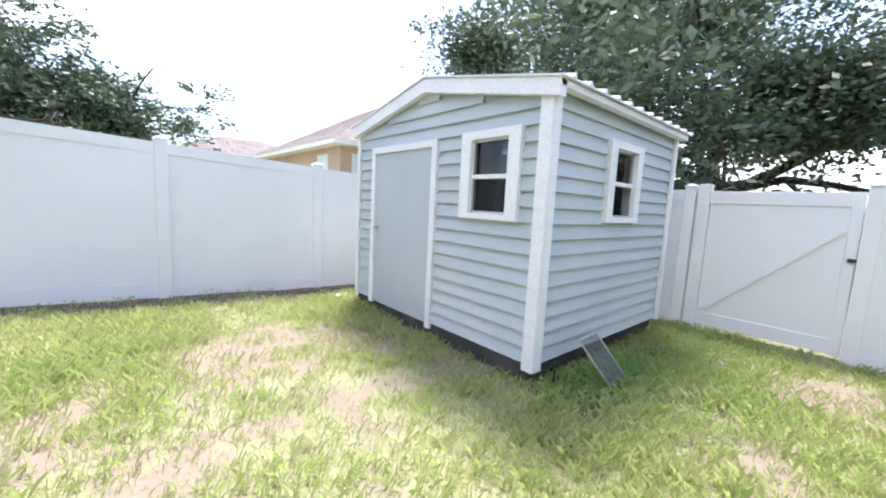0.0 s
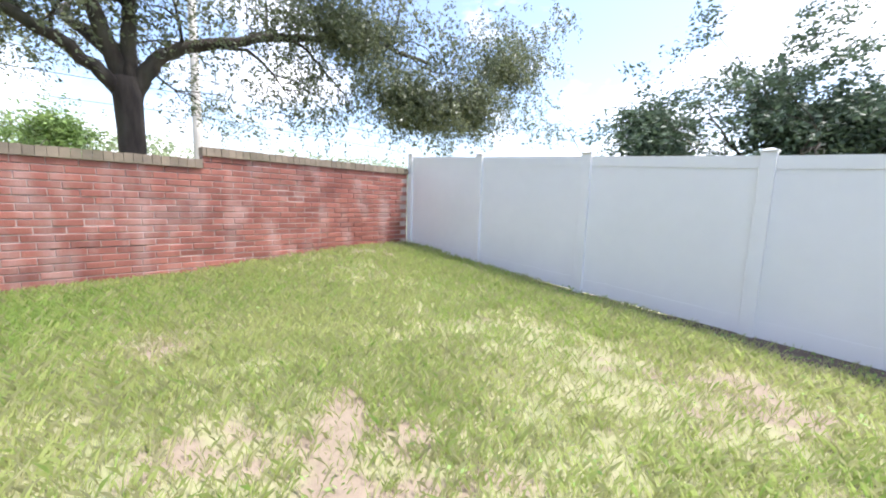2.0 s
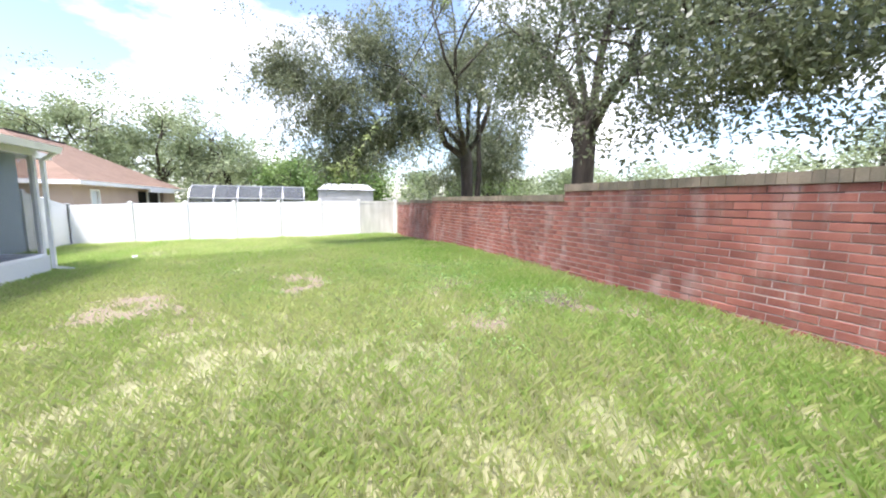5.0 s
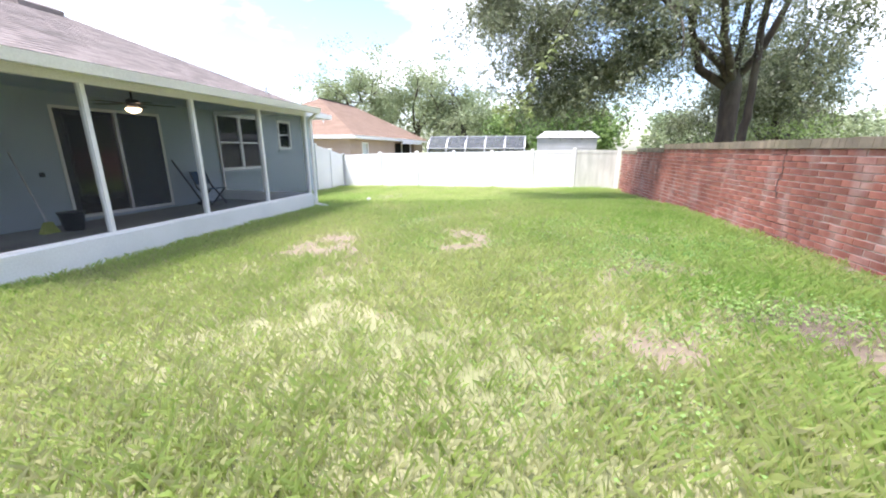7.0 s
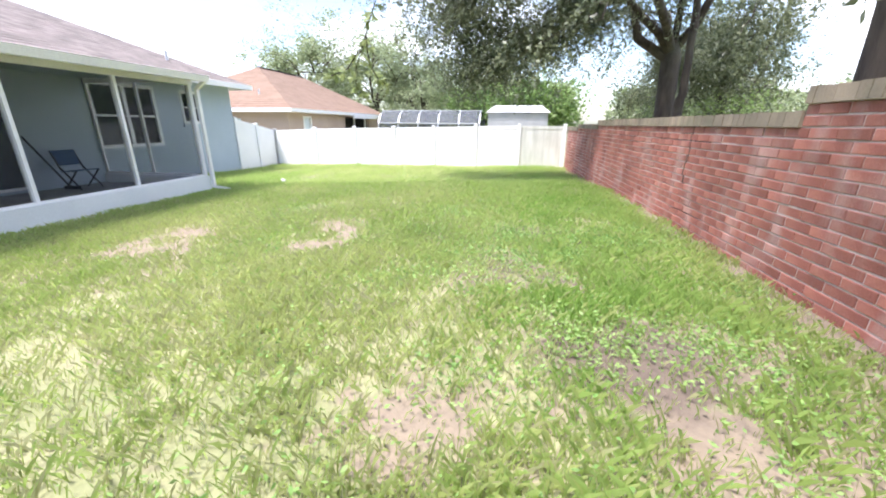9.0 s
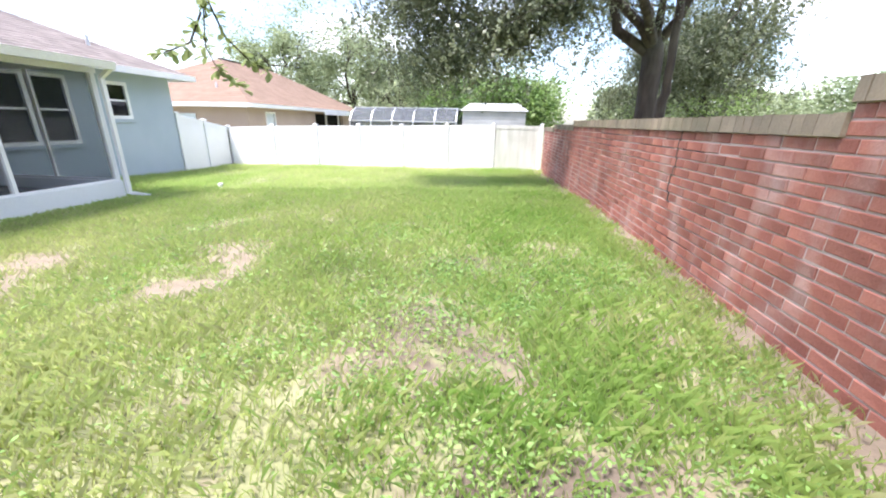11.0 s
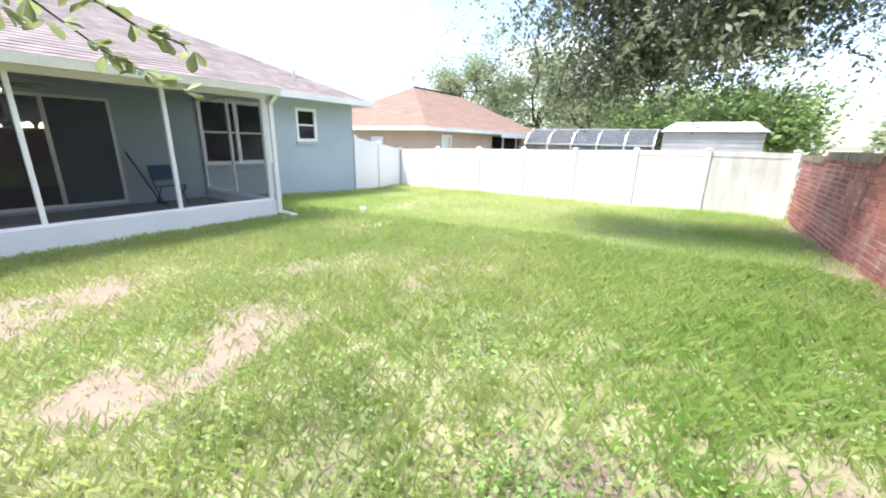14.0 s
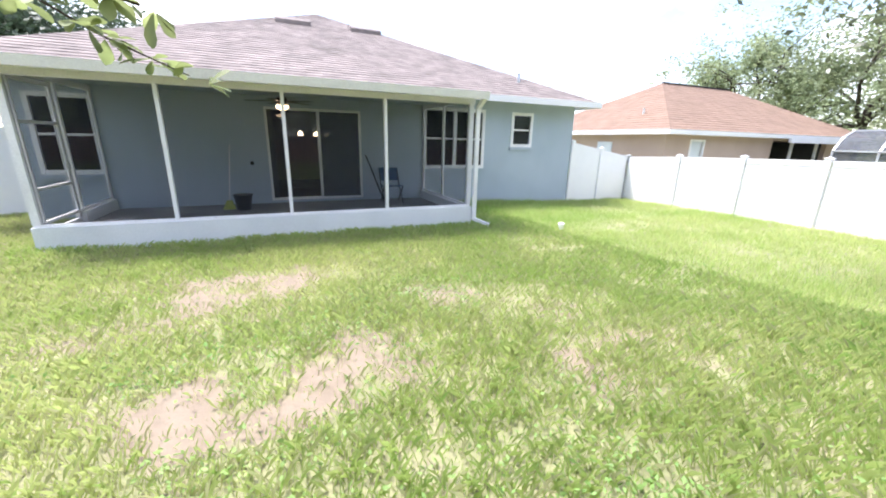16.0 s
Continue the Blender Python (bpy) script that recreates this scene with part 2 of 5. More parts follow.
M_SHEETMETAL = surf("pale_sheet_metal", (0.66, 0.67, 0.69), (0.74, 0.75, 0.76), 1.5, 50, 0.4, 0.05, metal=0.2)
M_SHEDMETAL = surf("grey_sheet_metal", (0.40, 0.41, 0.43), (0.50, 0.51, 0.53), 1.5, 50, 0.5, 0.05, c3=(0.32, 0.33, 0.33), stain=0.4)
M_GLASS = glass("window_glass")
M_GLASS_D = glass("dark_glass", (0.5, 0.55, 0.6), 0.6)
M_SCREEN = mesh_screen("porch_screen", 0.18, (0.04, 0.045, 0.05))
M_CAGE = mesh_screen("pool_screen", 0.62, (0.12, 0.13, 0.145))
LAMP = bpy.data.materials.new("lamp_glow")
LAMP.use_nodes = True
glow = LAMP.node_tree.nodes["Principled BSDF"]
glow.inputs["Emission Color"].default_value, glow.inputs["Emission Strength"].default_value = (1.0, 0.72, 0.42, 1), 2.5
M_BLIND = surf("pale_blind", (0.62, 0.68, 0.72), (0.68, 0.74, 0.78), 2, 40, 0.7, 0.1)


# ---- small builders ----
V = Vector


def origin(ob):
    p = Vector(ob.location)
    while ob.parent:
        ob = ob.parent
        p += Vector(ob.location)
    return p


def thing(name, at, label, category, group="", kind=""):
    ob = new(name)
    ob.location = at
    ob.empty_display_size = 0.1
    return tagged(ob, label, category, group, kind)


def part(name, bm, material, parent=None, label="", kind="", smooth=False):
    """Links a bmesh, drawn in world metres, as one mesh object under a thing or a part."""
    bmesh.ops.recalc_face_normals(bm, faces=bm.faces)
    if parent is not None:
        bmesh.ops.translate(bm, verts=bm.verts, vec=-origin(parent))
    me = bpy.data.meshes.new(name)
    bm.to_mesh(me)
    bm.free()
    me.materials.append(material)
    if smooth:
        for p in me.polygons:
            p.use_smooth = True
    ob = new(name, me)
    ob.parent = parent
    return tagged(ob, label, kind=kind)


def box(x0, x1, y0, y1, z0, z1, bm=None, bevel=0.0):
    bm = bm or bmesh.new()
    made = bmesh.ops.create_cube(bm, size=1.0)["verts"]
    bmesh.ops.scale(bm, verts=made, vec=(abs(x1 - x0), abs(y1 - y0), abs(z1 - z0)))
    bmesh.ops.translate(bm, verts=made, vec=((x0 + x1) / 2, (y0 + y1) / 2, (z0 + z1) / 2))
    if bevel:
        edges = list({e for v in made for e in v.link_edges})
        bmesh.ops.bevel(bm, geom=edges, offset=bevel, segments=2, affect="EDGES", profile=0.6)
    return bm


def hexa(corners, bm=None):
    """A block from 8 corners: four below, four above, in the same order round."""
    bm = bm or bmesh.new()
    v = [bm.verts.new(c) for c in corners]
    for f in ((0, 1, 2, 3), (4, 5, 6, 7), (0, 1, 5, 4), (1, 2, 6, 5), (2, 3, 7, 6), (3, 0, 4, 7)):
        bm.faces.new([v[i] for i in f])
    return bm


def tube(points, radii, sides=8, bm=None):
    """A round bar along points, with a radius at each."""
    bm = bm or bmesh.new()
    rings = []
    pts = [Vector(p) for p in points]
    for i, p in enumerate(pts):
        d = (pts[min(i + 1, len(pts) - 1)] - pts[max(i - 1, 0)]).normalized()
        a = d.orthogonal().normalized() if i == 0 else (rings_a - d * rings_a.dot(d)).normalized()
        rings_a = a
        b = d.cross(a)
        rings.append([bm.verts.new(p + radii[i] * (math.cos(k * math.tau / sides) * a + math.sin(k * math.tau / sides) * b)) for k in range(sides)])
    for r0, r1 in zip(rings, rings[1:]):
        for k in range(sides):
            bm.faces.new((r0[k], r0[(k + 1) % sides], r1[(k + 1) % sides], r1[k]))
    bm.faces.new(list(reversed(rings[0])))
    bm.faces.new(rings[-1])
    return bm


def beam(a, b, w, h, bm=None):
    """A square bar from a to b, w wide and h high."""
    a, b = Vector(a), Vector(b)
    d = (b - a).normalized()
    up = Vector((0, 0, 1)) if abs(d.z) < 0.95 else Vector((1, 0, 0))
    s = d.cross(up).normalized() * (w / 2)
    u = s.cross(d).normalized() * (h / 2)
    return hexa([a - s - u, a + s - u, a + s + u, a - s + u, b - s - u, b + s - u, b + s + u, b - s + u], bm)


def sm(a, b, x):
    x = min(max((x - a) / (b - a), 0.0), 1.0)
    return x * x * (3 - 2 * x)


def lawn(x, y):
    """The ground's height: high along the brick wall, low at the shed and at the back fence."""
    north = -0.35 + 0.82 * math.exp(-(max(x, -8.5) + 7.44) / 7.5)
    mid = 0.13 - 0.25 * sm(-4.5, 1.6, x) - 0.06 * sm(-2, 3, x) * sm(-4, 1, y) + 0.1 * sm(2.5, 4.3, x) * sm(-10, -12, y)
    south = -0.12 - 0.012 * (min(max(x, -9), 9) + 7.4)
    z = mid + (north - mid) * sm(0.0, 5.6, y)
    z = z + (south - z) * sm(-8.0, -16.5, y)
    far = max(0.0, math.hypot(x + 1.5, y + 6) - 16)
    z -= 0.5 * sm(0, 20, far)
    if x < -7.6:
        z -= 0.35 * sm(-7.6, -10, x)
    return z + 0.025 * noise.noise((x * 0.9, y * 0.9, 0)) + 0.012 * noise.noise((x * 3.1, y * 3.1, 5))


def blob(x, y, cx, cy, rx, ry):
    return math.exp(-((x - cx) / rx) ** 2 - ((y - cy) / ry) ** 2)


SAND = ((-1.92, -8.03, 0.50, 1.0), (-2.93, -7.24, 0.42, 1.0), (-3.05, -6.70, 0.40, 1.0), (-3.02, -6.20, 0.45, 1.0), (-1.41, -5.75, 0.55, 0.8),
        (-0.65, -5.95, 0.45, 0.65), (-0.60, -5.10, 0.45, 0.6), (-1.70, -5.20, 0.5, 0.8), (-0.75, -6.60, 0.5, 0.7), (-2.60, -8.90, 0.6, 0.55),
        (-3.50, -8.60, 0.45, 0.5), (-6.30, -4.20, 0.6, 1.0), (-4.84, -3.65, 0.45, 0.95), (-5.70, -4.10, 0.4, 0.75), (-6.40, -3.65, 0.7, 0.9),
        (-6.50, -5.80, 0.45, 0.65), (-5.55, -6.90, 0.55, 0.55), (-5.40, -5.60, 0.5, 0.6), (-6.35, -7.50, 0.4, 0.5), (-6.80, -5.20, 0.45, 0.6))
SAND_NORTH = ((1.6, 3.3, 0.55, 0.9), (1.65, 2.2, 0.5, 0.9), (0.8, 3.6, 0.6, 0.85), (0.2, 3.3, 0.6, 0.75), (-0.65, 2.75, 0.5, 0.65), (-0.3, 2.1, 0.5, 0.7),
              (2.3, 0.5, 0.55, 0.75), (3.9, 0.15, 0.7, 1.0), (3.9, 0.8, 0.5, 0.7), (-3.05, 1.35, 0.45, 0.65), (-2.5, 1.65, 0.45, 0.65), (-1.5, 4.0, 0.55, 0.7),
              (-2.3, 3.7, 0.5, 0.5), (-4.75, 1.1, 0.4, 0.55), (-3.85, -0.85, 0.5, 0.55), (-6.85, 4.4, 0.5, 0.7), (0.8, 2.05, 0.5, 0.5), (-1.1, -9.6, 0.7, 0.5))


def bare(x, y):
    """How much bare sand shows: worn spots before the porch, by the shed, and at the wall's foot, with ragged outlines."""
    u = x + 0.30 * noise.noise((x * 1.5, y * 1.5, 3.0)) + 0.14 * noise.noise((x * 5, y * 5, 4.0))
    v = y + 0.30 * noise.noise((x * 1.5, y * 1.5, 13.0)) + 0.14 * noise.noise((x * 5, y * 5, 14.0))
    w = 0.0
    for cx, cy, r, k in SAND + SAND_NORTH:
        d = ((u - cx) ** 2 + (v - cy) ** 2) / (r * r)
        if d < 5:
            w = max(w, k * math.exp(-d))
    w = max(w, 0.85 * math.exp(-((x + 7.32) / 0.24) ** 2) * sm(-2.6, -4.2, y))
    n = 0.5 + 0.5 * noise.noise((x * 0.7, y * 0.7, 3.0)) + 0.5 * noise.noise((x * 1.9, y * 1.9, 7.0)) + 0.4 * noise.noise((x * 4.5, y * 4.5, 2.0))
    f = 0.55 * noise.noise((x * 9.0, y * 9.0, 5.0)) + 0.5 * noise.noise((x * 3.2, y * 3.2, 9.0))
    lush = sm(-5.4, -6.2, x) * sm(-4.6, -5.6, y)
    return min(1.0, max(0.0, 1.4 * w * (0.5 + 0.55 * n + 1.3 * f) - 0.22 + (0.75 - 0.5 * lush) * max(0.0, n + 0.8 * f - 0.55)))


def mulch(x, y):
    """Dark leaf soil along the foot of the fences and under the shed."""
    n = 0.5 + 0.6 * noise.noise((x * 1.7, y * 1.7, 21.0))
    w = max(0.9 * blob(x, y, x, 5.35, 1, 0.3) * sm(-4.5, -0.5, x), 0.5 * blob(x, y, x, 5.5, 1, 0.12), 0.8 * blob(x, y, 3.1, 1.5, 1.0, 0.22), 0.5 * blob(x, y, -7.3, 5.2, 0.5, 0.5), 0.34 * blob(x, y, -5.6, -6.7, 0.9, 0.8), 0.32 * blob(x, y, -5.4, -5.6, 0.8, 0.6), 0.7 * blob(x, y, -5.9, -4.3, 0.5, 0.5))
    return min(1.0, w * (0.5 + n))


def ground_mesh():
    """One sheet, fine in the yard and coarse to the horizon."""
    def axis(lo, hi, step):
        inner = list(np.arange(lo, hi + 1e-6, step))
        out, d, p = [], step, hi
        while p < 2500:
            d *= 1.45
            p += d
            out.append(p)
        low, d, p = [], step, lo
        while p > -2500:
            d *= 1.45
            p -= d
            low.append(p)
        return low[::-1] + inner + out
    xs, ys = axis(-8.0, 6.0, 0.12), axis(-18.0, 6.0, 0.12)
    verts = [(x, y, lawn(x, y)) for y in ys for x in xs]
    n = len(xs)
    faces = [(j * n + i, j * n + i + 1, (j + 1) * n + i + 1, (j + 1) * n + i) for j in range(len(ys) - 1) for i in range(n - 1)]
    me = bpy.data.meshes.new("ground")
    me.from_pydata(verts, [], faces)
    me.materials.append(M_GROUND)
    for layer, how in (("bare", bare), ("mulch", mulch)):
        near = [how(x, y) if -9 < x < 7 and -19 < y < 7 else 0.0 for x, y, _ in verts]
        me.attributes.new(layer, "FLOAT", "POINT").data.foreach_set("value", near)
    for p in me.polygons:
        p.use_smooth = True
    return tagged(new("ground", me), "sandy yard soil with bare patches under patchy grass", "ground", kind="structure")


ground_mesh()

# ---- white vinyl fences ----
def fence(name, posts, label, height=1.80, weathered=(), stand=0.127):
    """Posts with caps, and between them a panel with its rails. posts: x, y, height of the foot."""
    root = thing(name, posts[0], label, "fence", kind="structure")
    h = stand / 2
    for i, (x, y, z) in enumerate(posts):
        p = part("post", box(x - h, x + h, y - h, y + h, z - 0.15, z + height + 0.035, bevel=0.008), M_VINYL, root)
        top = z + height + 0.035
        cap = box(x - h - 0.012, x + h + 0.012, y - h - 0.012, y + h + 0.012, top, top + 0.018, bevel=0.004)
        k = h + 0.004
        hexa([(x - k, y - k, top + 0.018), (x + k, y - k, top + 0.018), (x + k, y + k, top + 0.018), (x - k, y + k, top + 0.018)]
             + [(x + sx * 0.01, y + sy * 0.01, top + 0.042) for sx, sy in ((-1, -1), (1, -1), (1, 1), (-1, 1))], cap)
        part("cap", cap, M_VINYL, p)
    for i, (a, b) in enumerate(zip(posts, posts[1:])):
        mat = M_VINYL_OLD if i in weathered else M_VINYL
        a, b = Vector(a), Vector(b)
        d = Vector((b.x - a.x, b.y - a.y, 0))
        length = d.length
        d.normalize()
        s = Vector((-d.y, d.x, 0))
        slope = (b.z - a.z) / length
        at = lambda u, v, w: a + d * u + s * v + Vector((0, 0, slope * u + w))
        def bar(u0, u1, v, w0, w1, bm=None):
            return hexa([at(u0, -v, w0), at(u1, -v, w0), at(u1, v, w0), at(u0, v, w0), at(u0, -v, w1), at(u1, -v, w1), at(u1, v, w1), at(u0, v, w1)], bm)
        pan = part("panel", bar(h, length - h, 0.019, 0.10, height - 0.10), mat, root)
        part("top_rail", bar(h, length - h, 0.027, height - 0.125, height), mat, pan)
        part("bottom_rail", bar(h, length - h, 0.024, -0.03, 0.15), mat, pan)
    return root


NY, SY, BX = 5.62, -17.55, -7.445
fence("fence_north", [(x, NY, z) for x, z in ((-7.40, 0.42), (-5.53, 0.30), (-3.64, 0.19), (-1.78, 0.075), (0.06, -0.015), (1.92, -0.115), (3.6, -0.19), (5.3, -0.22))],
      "white vinyl privacy fence with capped posts, sloping with the ground")
fence("fence_south", [(x, SY, z) for x, z in ((-7.36, -0.40), (-5.68, -0.40), (-4.02, -0.43), (-2.36, -0.48), (-0.72, -0.51), (0.93, -0.54), (2.66, -0.58), (4.47, -0.66))],
      "white vinyl privacy fence, one end panel weathered grey", weathered=(0,))
fence("fence_return", [(4.47, SY, -0.66), (4.42, -16.25, -0.44), (4.38, -15.02, -0.24)], "white vinyl fence return meeting the house corner")
GX = 5.3
fence("fence_east", [(GX, NY, -0.22), (GX, 3.55, -0.22), (GX, 1.72, -0.21)], "white vinyl fence behind the shed")
fence("fence_side", [(GX, 0.13, -0.21), (GX, -1.15, -0.21), (GX, -2.4, -0.21)], "white vinyl fence panel between gate and house")


def gate():
    root = thing("yard_gate", (GX, 0.9, -0.2), "white vinyl yard gate with a diagonal brace, closed", "gate")
    x0, x1, y0, y1, z0, z1 = GX - 0.03, GX + 0.03, 0.20, 1.50, -0.12, 1.57
    part("post", box(GX - 0.065, GX + 0.065, 1.50, 1.63, -0.35, 1.66, bevel=0.008), M_VINYL, root)
    part("panel", box(x0 + 0.012, x1 - 0.012, y0 + 0.01, y1 - 0.01, z0 + 0.05, z1 - 0.05), M_VINYL, root)
    part("top_rail", box(x0, x1, y0, y1, z1 - 0.15, z1, bevel=0.005), M_VINYL, root)
    part("bottom_rail", box(x0, x1, y0, y1, z0, z0 + 0.16, bevel=0.005), M_VINYL, root)
    part("brace", beam((x0 - 0.006, 1.44, z0 + 0.2), (x0 - 0.006, 0.30, z1 - 0.38), 0.02, 0.03), M_TRIM, root)
    part("stile", box(x0 - 0.004, x1 + 0.004, y0, y0 + 0.09, z0 - 0.02, z1, bevel=0.005), M_VINYL, root)
    la = part("latch", box(x0 - 0.03, x0 - 0.004, 0.13, 0.26, 0.86, 0.90, bevel=0.005), M_BLACK, root, "black metal gate latch")
    part("latch_bar", beam((x0 - 0.02, 0.19, 0.62), (x0 - 0.02, 0.16, 1.25), 0.016, 0.016), M_BLACK, la)


gate()

# ---- brick wall ----
COURSE = 0.0875
CAPS = [(5.54, 1.985), (1.92, 1.81), (-1.31, 1.7225), (-5.80, 1.5475), (-12.7, 1.46), (-15.35, 1.3725), (-17.5, None)]


def wall_top(y):
    """Top of the cap at y: the wall steps down to the south."""
    for (y0, z), (y1, _) in zip(CAPS, CAPS[1:]):
        if y1 <= y <= y0:
            return z
    return 1.3


def brick_wall():
    root = thing("brick_wall", (BX, -6, 0), "weathered red brick boundary wall stepping down, with a mossy rowlock cap", "wall", kind="structure")
    core = bmesh.new()
    for (y0, z), (y1, _) in zip(CAPS, CAPS[1:]):
        box(BX - 0.20, BX - 0.007, y1, y0, -0.9, z - 0.115, core)
    part("mortar", core, M_MORTAR, root)
    rnd = random.Random(4)
    shared = {}

    def brick_data(length):
        key = round(length, 3)
        if key not in shared:
            bm = box(-0.05, 0.0, -key / 2, key / 2, -0.0372, 0.0372, bevel=0.0)
            bmesh.ops.bevel(bm, geom=[e for e in bm.edges if all(v.co.x > -0.01 for v in e.verts)], offset=0.005, segments=1, affect="EDGES")
            me = bpy.data.meshes.new("brick")
            bm.to_mesh(me)
            bm.free()
            me.materials.append(M_BRICK)
            shared[key] = me
        return shared[key]

    verts, faces, made = [], [], []
    L = 0.27
    rows = 28
    for r in range(rows):
        zc = 1.985 - 0.12 - (r + 0.5) * COURSE
        off = (r % 2) * L / 2 + rnd.uniform(-0.02, 0.02)
        y = 5.52 - off + L
        while y > -17.45:
            yc = y - L / 2
            y -= L
            if yc > 5.45 or yc < -17.4:
                continue
            y_hi, y_lo = min(yc + L / 2, 5.53), max(yc - L / 2, -17.49)
            for edge, _ in CAPS[1:-1]:
                if y_lo < edge < y_hi and wall_top(edge - 0.01) - 0.118 < zc + 0.03 <= wall_top(edge + 0.01) - 0.118:
                    y_lo = edge
            le = y_hi - y_lo - 0.008
            if le < 0.03 or zc + 0.03 > wall_top((y_hi + y_lo) / 2) - 0.118 or zc < lawn(BX + 0.1, yc) - 0.12:
                continue
            yc = (y_hi + y_lo) / 2
            made.append((yc, zc, le, rnd.gauss(0, 0.0022), rnd.gauss(0, 0.0012)))
    near = sorted((m for m in made if -9.3 < m[0] < -4.6), key=lambda m: abs(m[0] + 6.6))[:300]
    keep = set(near)
    for m in made:
        if m in keep:
            ob = new("brick", brick_data(m[2]))
            ob.parent = root
            ob.location = Vector((BX + m[3], m[0], m[1])) - Vector(root.location)
            ob.rotation_euler = (m[4] * 6, 0, m[4] * 4)
            continue
        yc, zc, le, dx, dr = m
        x1, x0, h, e = BX + dx, BX - 0.05, 0.0372, 0.005
        n = len(verts)
        verts += [(x0, yc - le / 2, zc - h), (x0, yc + le / 2, zc - h), (x0, yc + le / 2, zc + h), (x0, yc - le / 2, zc + h)]
        verts += [(x1 - e, yc - le / 2, zc - h), (x1 - e, yc + le / 2, zc - h), (x1 - e, yc + le / 2, zc + h), (x1 - e, yc - le / 2, zc + h)]
        verts += [(x1, yc - le / 2 + e, zc - h + e), (x1, yc + le / 2 - e, zc - h + e), (x1, yc + le / 2 - e, zc + h - e), (x1, yc - le / 2 + e, zc + h - e)]
        for a, b in ((0, 4), (4, 8)):
            for k in range(4):
                faces.append((n + a + k, n + a + (k + 1) % 4, n + b + (k + 1) % 4, n + b + k))
        faces.append((n + 8, n + 9, n + 10, n + 11))
    me = bpy.data.meshes.new("brick_run")
    me.from_pydata([Vector(v) - Vector(root.location) for v in verts], [], faces)
    me.materials.append(M_BRICK_J)
    tagged(new("brick_run", me), kind="stuff").parent = root
    bm = bmesh.new()
    for (y0, z), (y1, _) in zip(CAPS, CAPS[1:]):
        y = y0
        while y > y1 + 0.03:
            w = min(0.094, y - y1)
            j = rnd.gauss(0, 0.003)
            t = rnd.gauss(0, 0.003)
            e = 0.004
            ya, yb = y - w + 0.0015, y - 0.0015
            xa, xb, za, zb = BX - 0.245 + j, BX + 0.022 + j, z - 0.12, z + t
            hexa([(xa, ya, za), (xb, ya, za), (xb, yb, za), (xa, yb, za), (xa + e, ya + e * .5, zb), (xb - e, ya + e * .5, zb), (xb - e, yb - e * .5, zb), (xa + e, yb - e * .5, zb)], bm)
            y -= w
    part("cap_course", bm, M_CAP, root, "mossy brown rowlock cap bricks", kind="stuff")
    gap = bmesh.new()
    for _ in range(42):
        y = rnd.uniform(-16, 5)
        r = rnd.choice((0, 0, 1, 1, 2, 3, 4, 7, 12, 15))
        run = rnd.uniform(0.25, 1.1)
        z = 1.985 - 0.12 - (math.ceil((1.985 - wall_top(y)) / COURSE - 0.01) + r) * COURSE
        if wall_top(y) == wall_top(y - run):
            box(BX - 0.006, BX - 0.0035, y - run, y, z - 0.0045, z + 0.0045, gap)
    part("open_joint", gap, M_DARK, root, "dark open bed joints", kind="stuff")
    crack = bmesh.new()
    y, z = -7.57, 1.43
    while z > 0.75:
        w = rnd.uniform(0.006, 0.011)
        box(BX - 0.006, BX + 0.006, y - w, y, z - COURSE, z, crack)
        step = rnd.choice((-0.03, 0.0, 0.025, 0.04))
        box(BX - 0.006, BX + 0.0055, min(y, y + step) - w, max(y, y + step), z - COURSE - 0.004, z - COURSE + 0.003, crack)
        y, z = y + step, z - COURSE
    part("crack", crack, M_DARK, root, "dark settling crack")


brick_wall()


# ---- walls with openings ----
def wall_plane(bm, axis, at, thick, u0, u1, z0, z1, holes):
    """A wall at axis = at (its seen face), thick to the far side, from u0 to u1, with rectangular holes (ua, ub, za, zb)."""
    us = sorted({u0, u1, *[h for o in holes for h in o[:2]]})
    zs = sorted({z0, z1, *[h for o in holes for h in o[2:]]})
    for a, b in zip(us, us[1:]):
        for c, d in zip(zs, zs[1:]):
            um, zm = (a + b) / 2, (c + d) / 2
            if any(o[0] < um < o[1] and o[2] < zm < o[3] for o in holes):
                continue
            if axis == "x":
                box(at, at + thick, a, b, c, d, bm)
            else:
                box(a, b, at, at + thick, c, d, bm)
    return bm

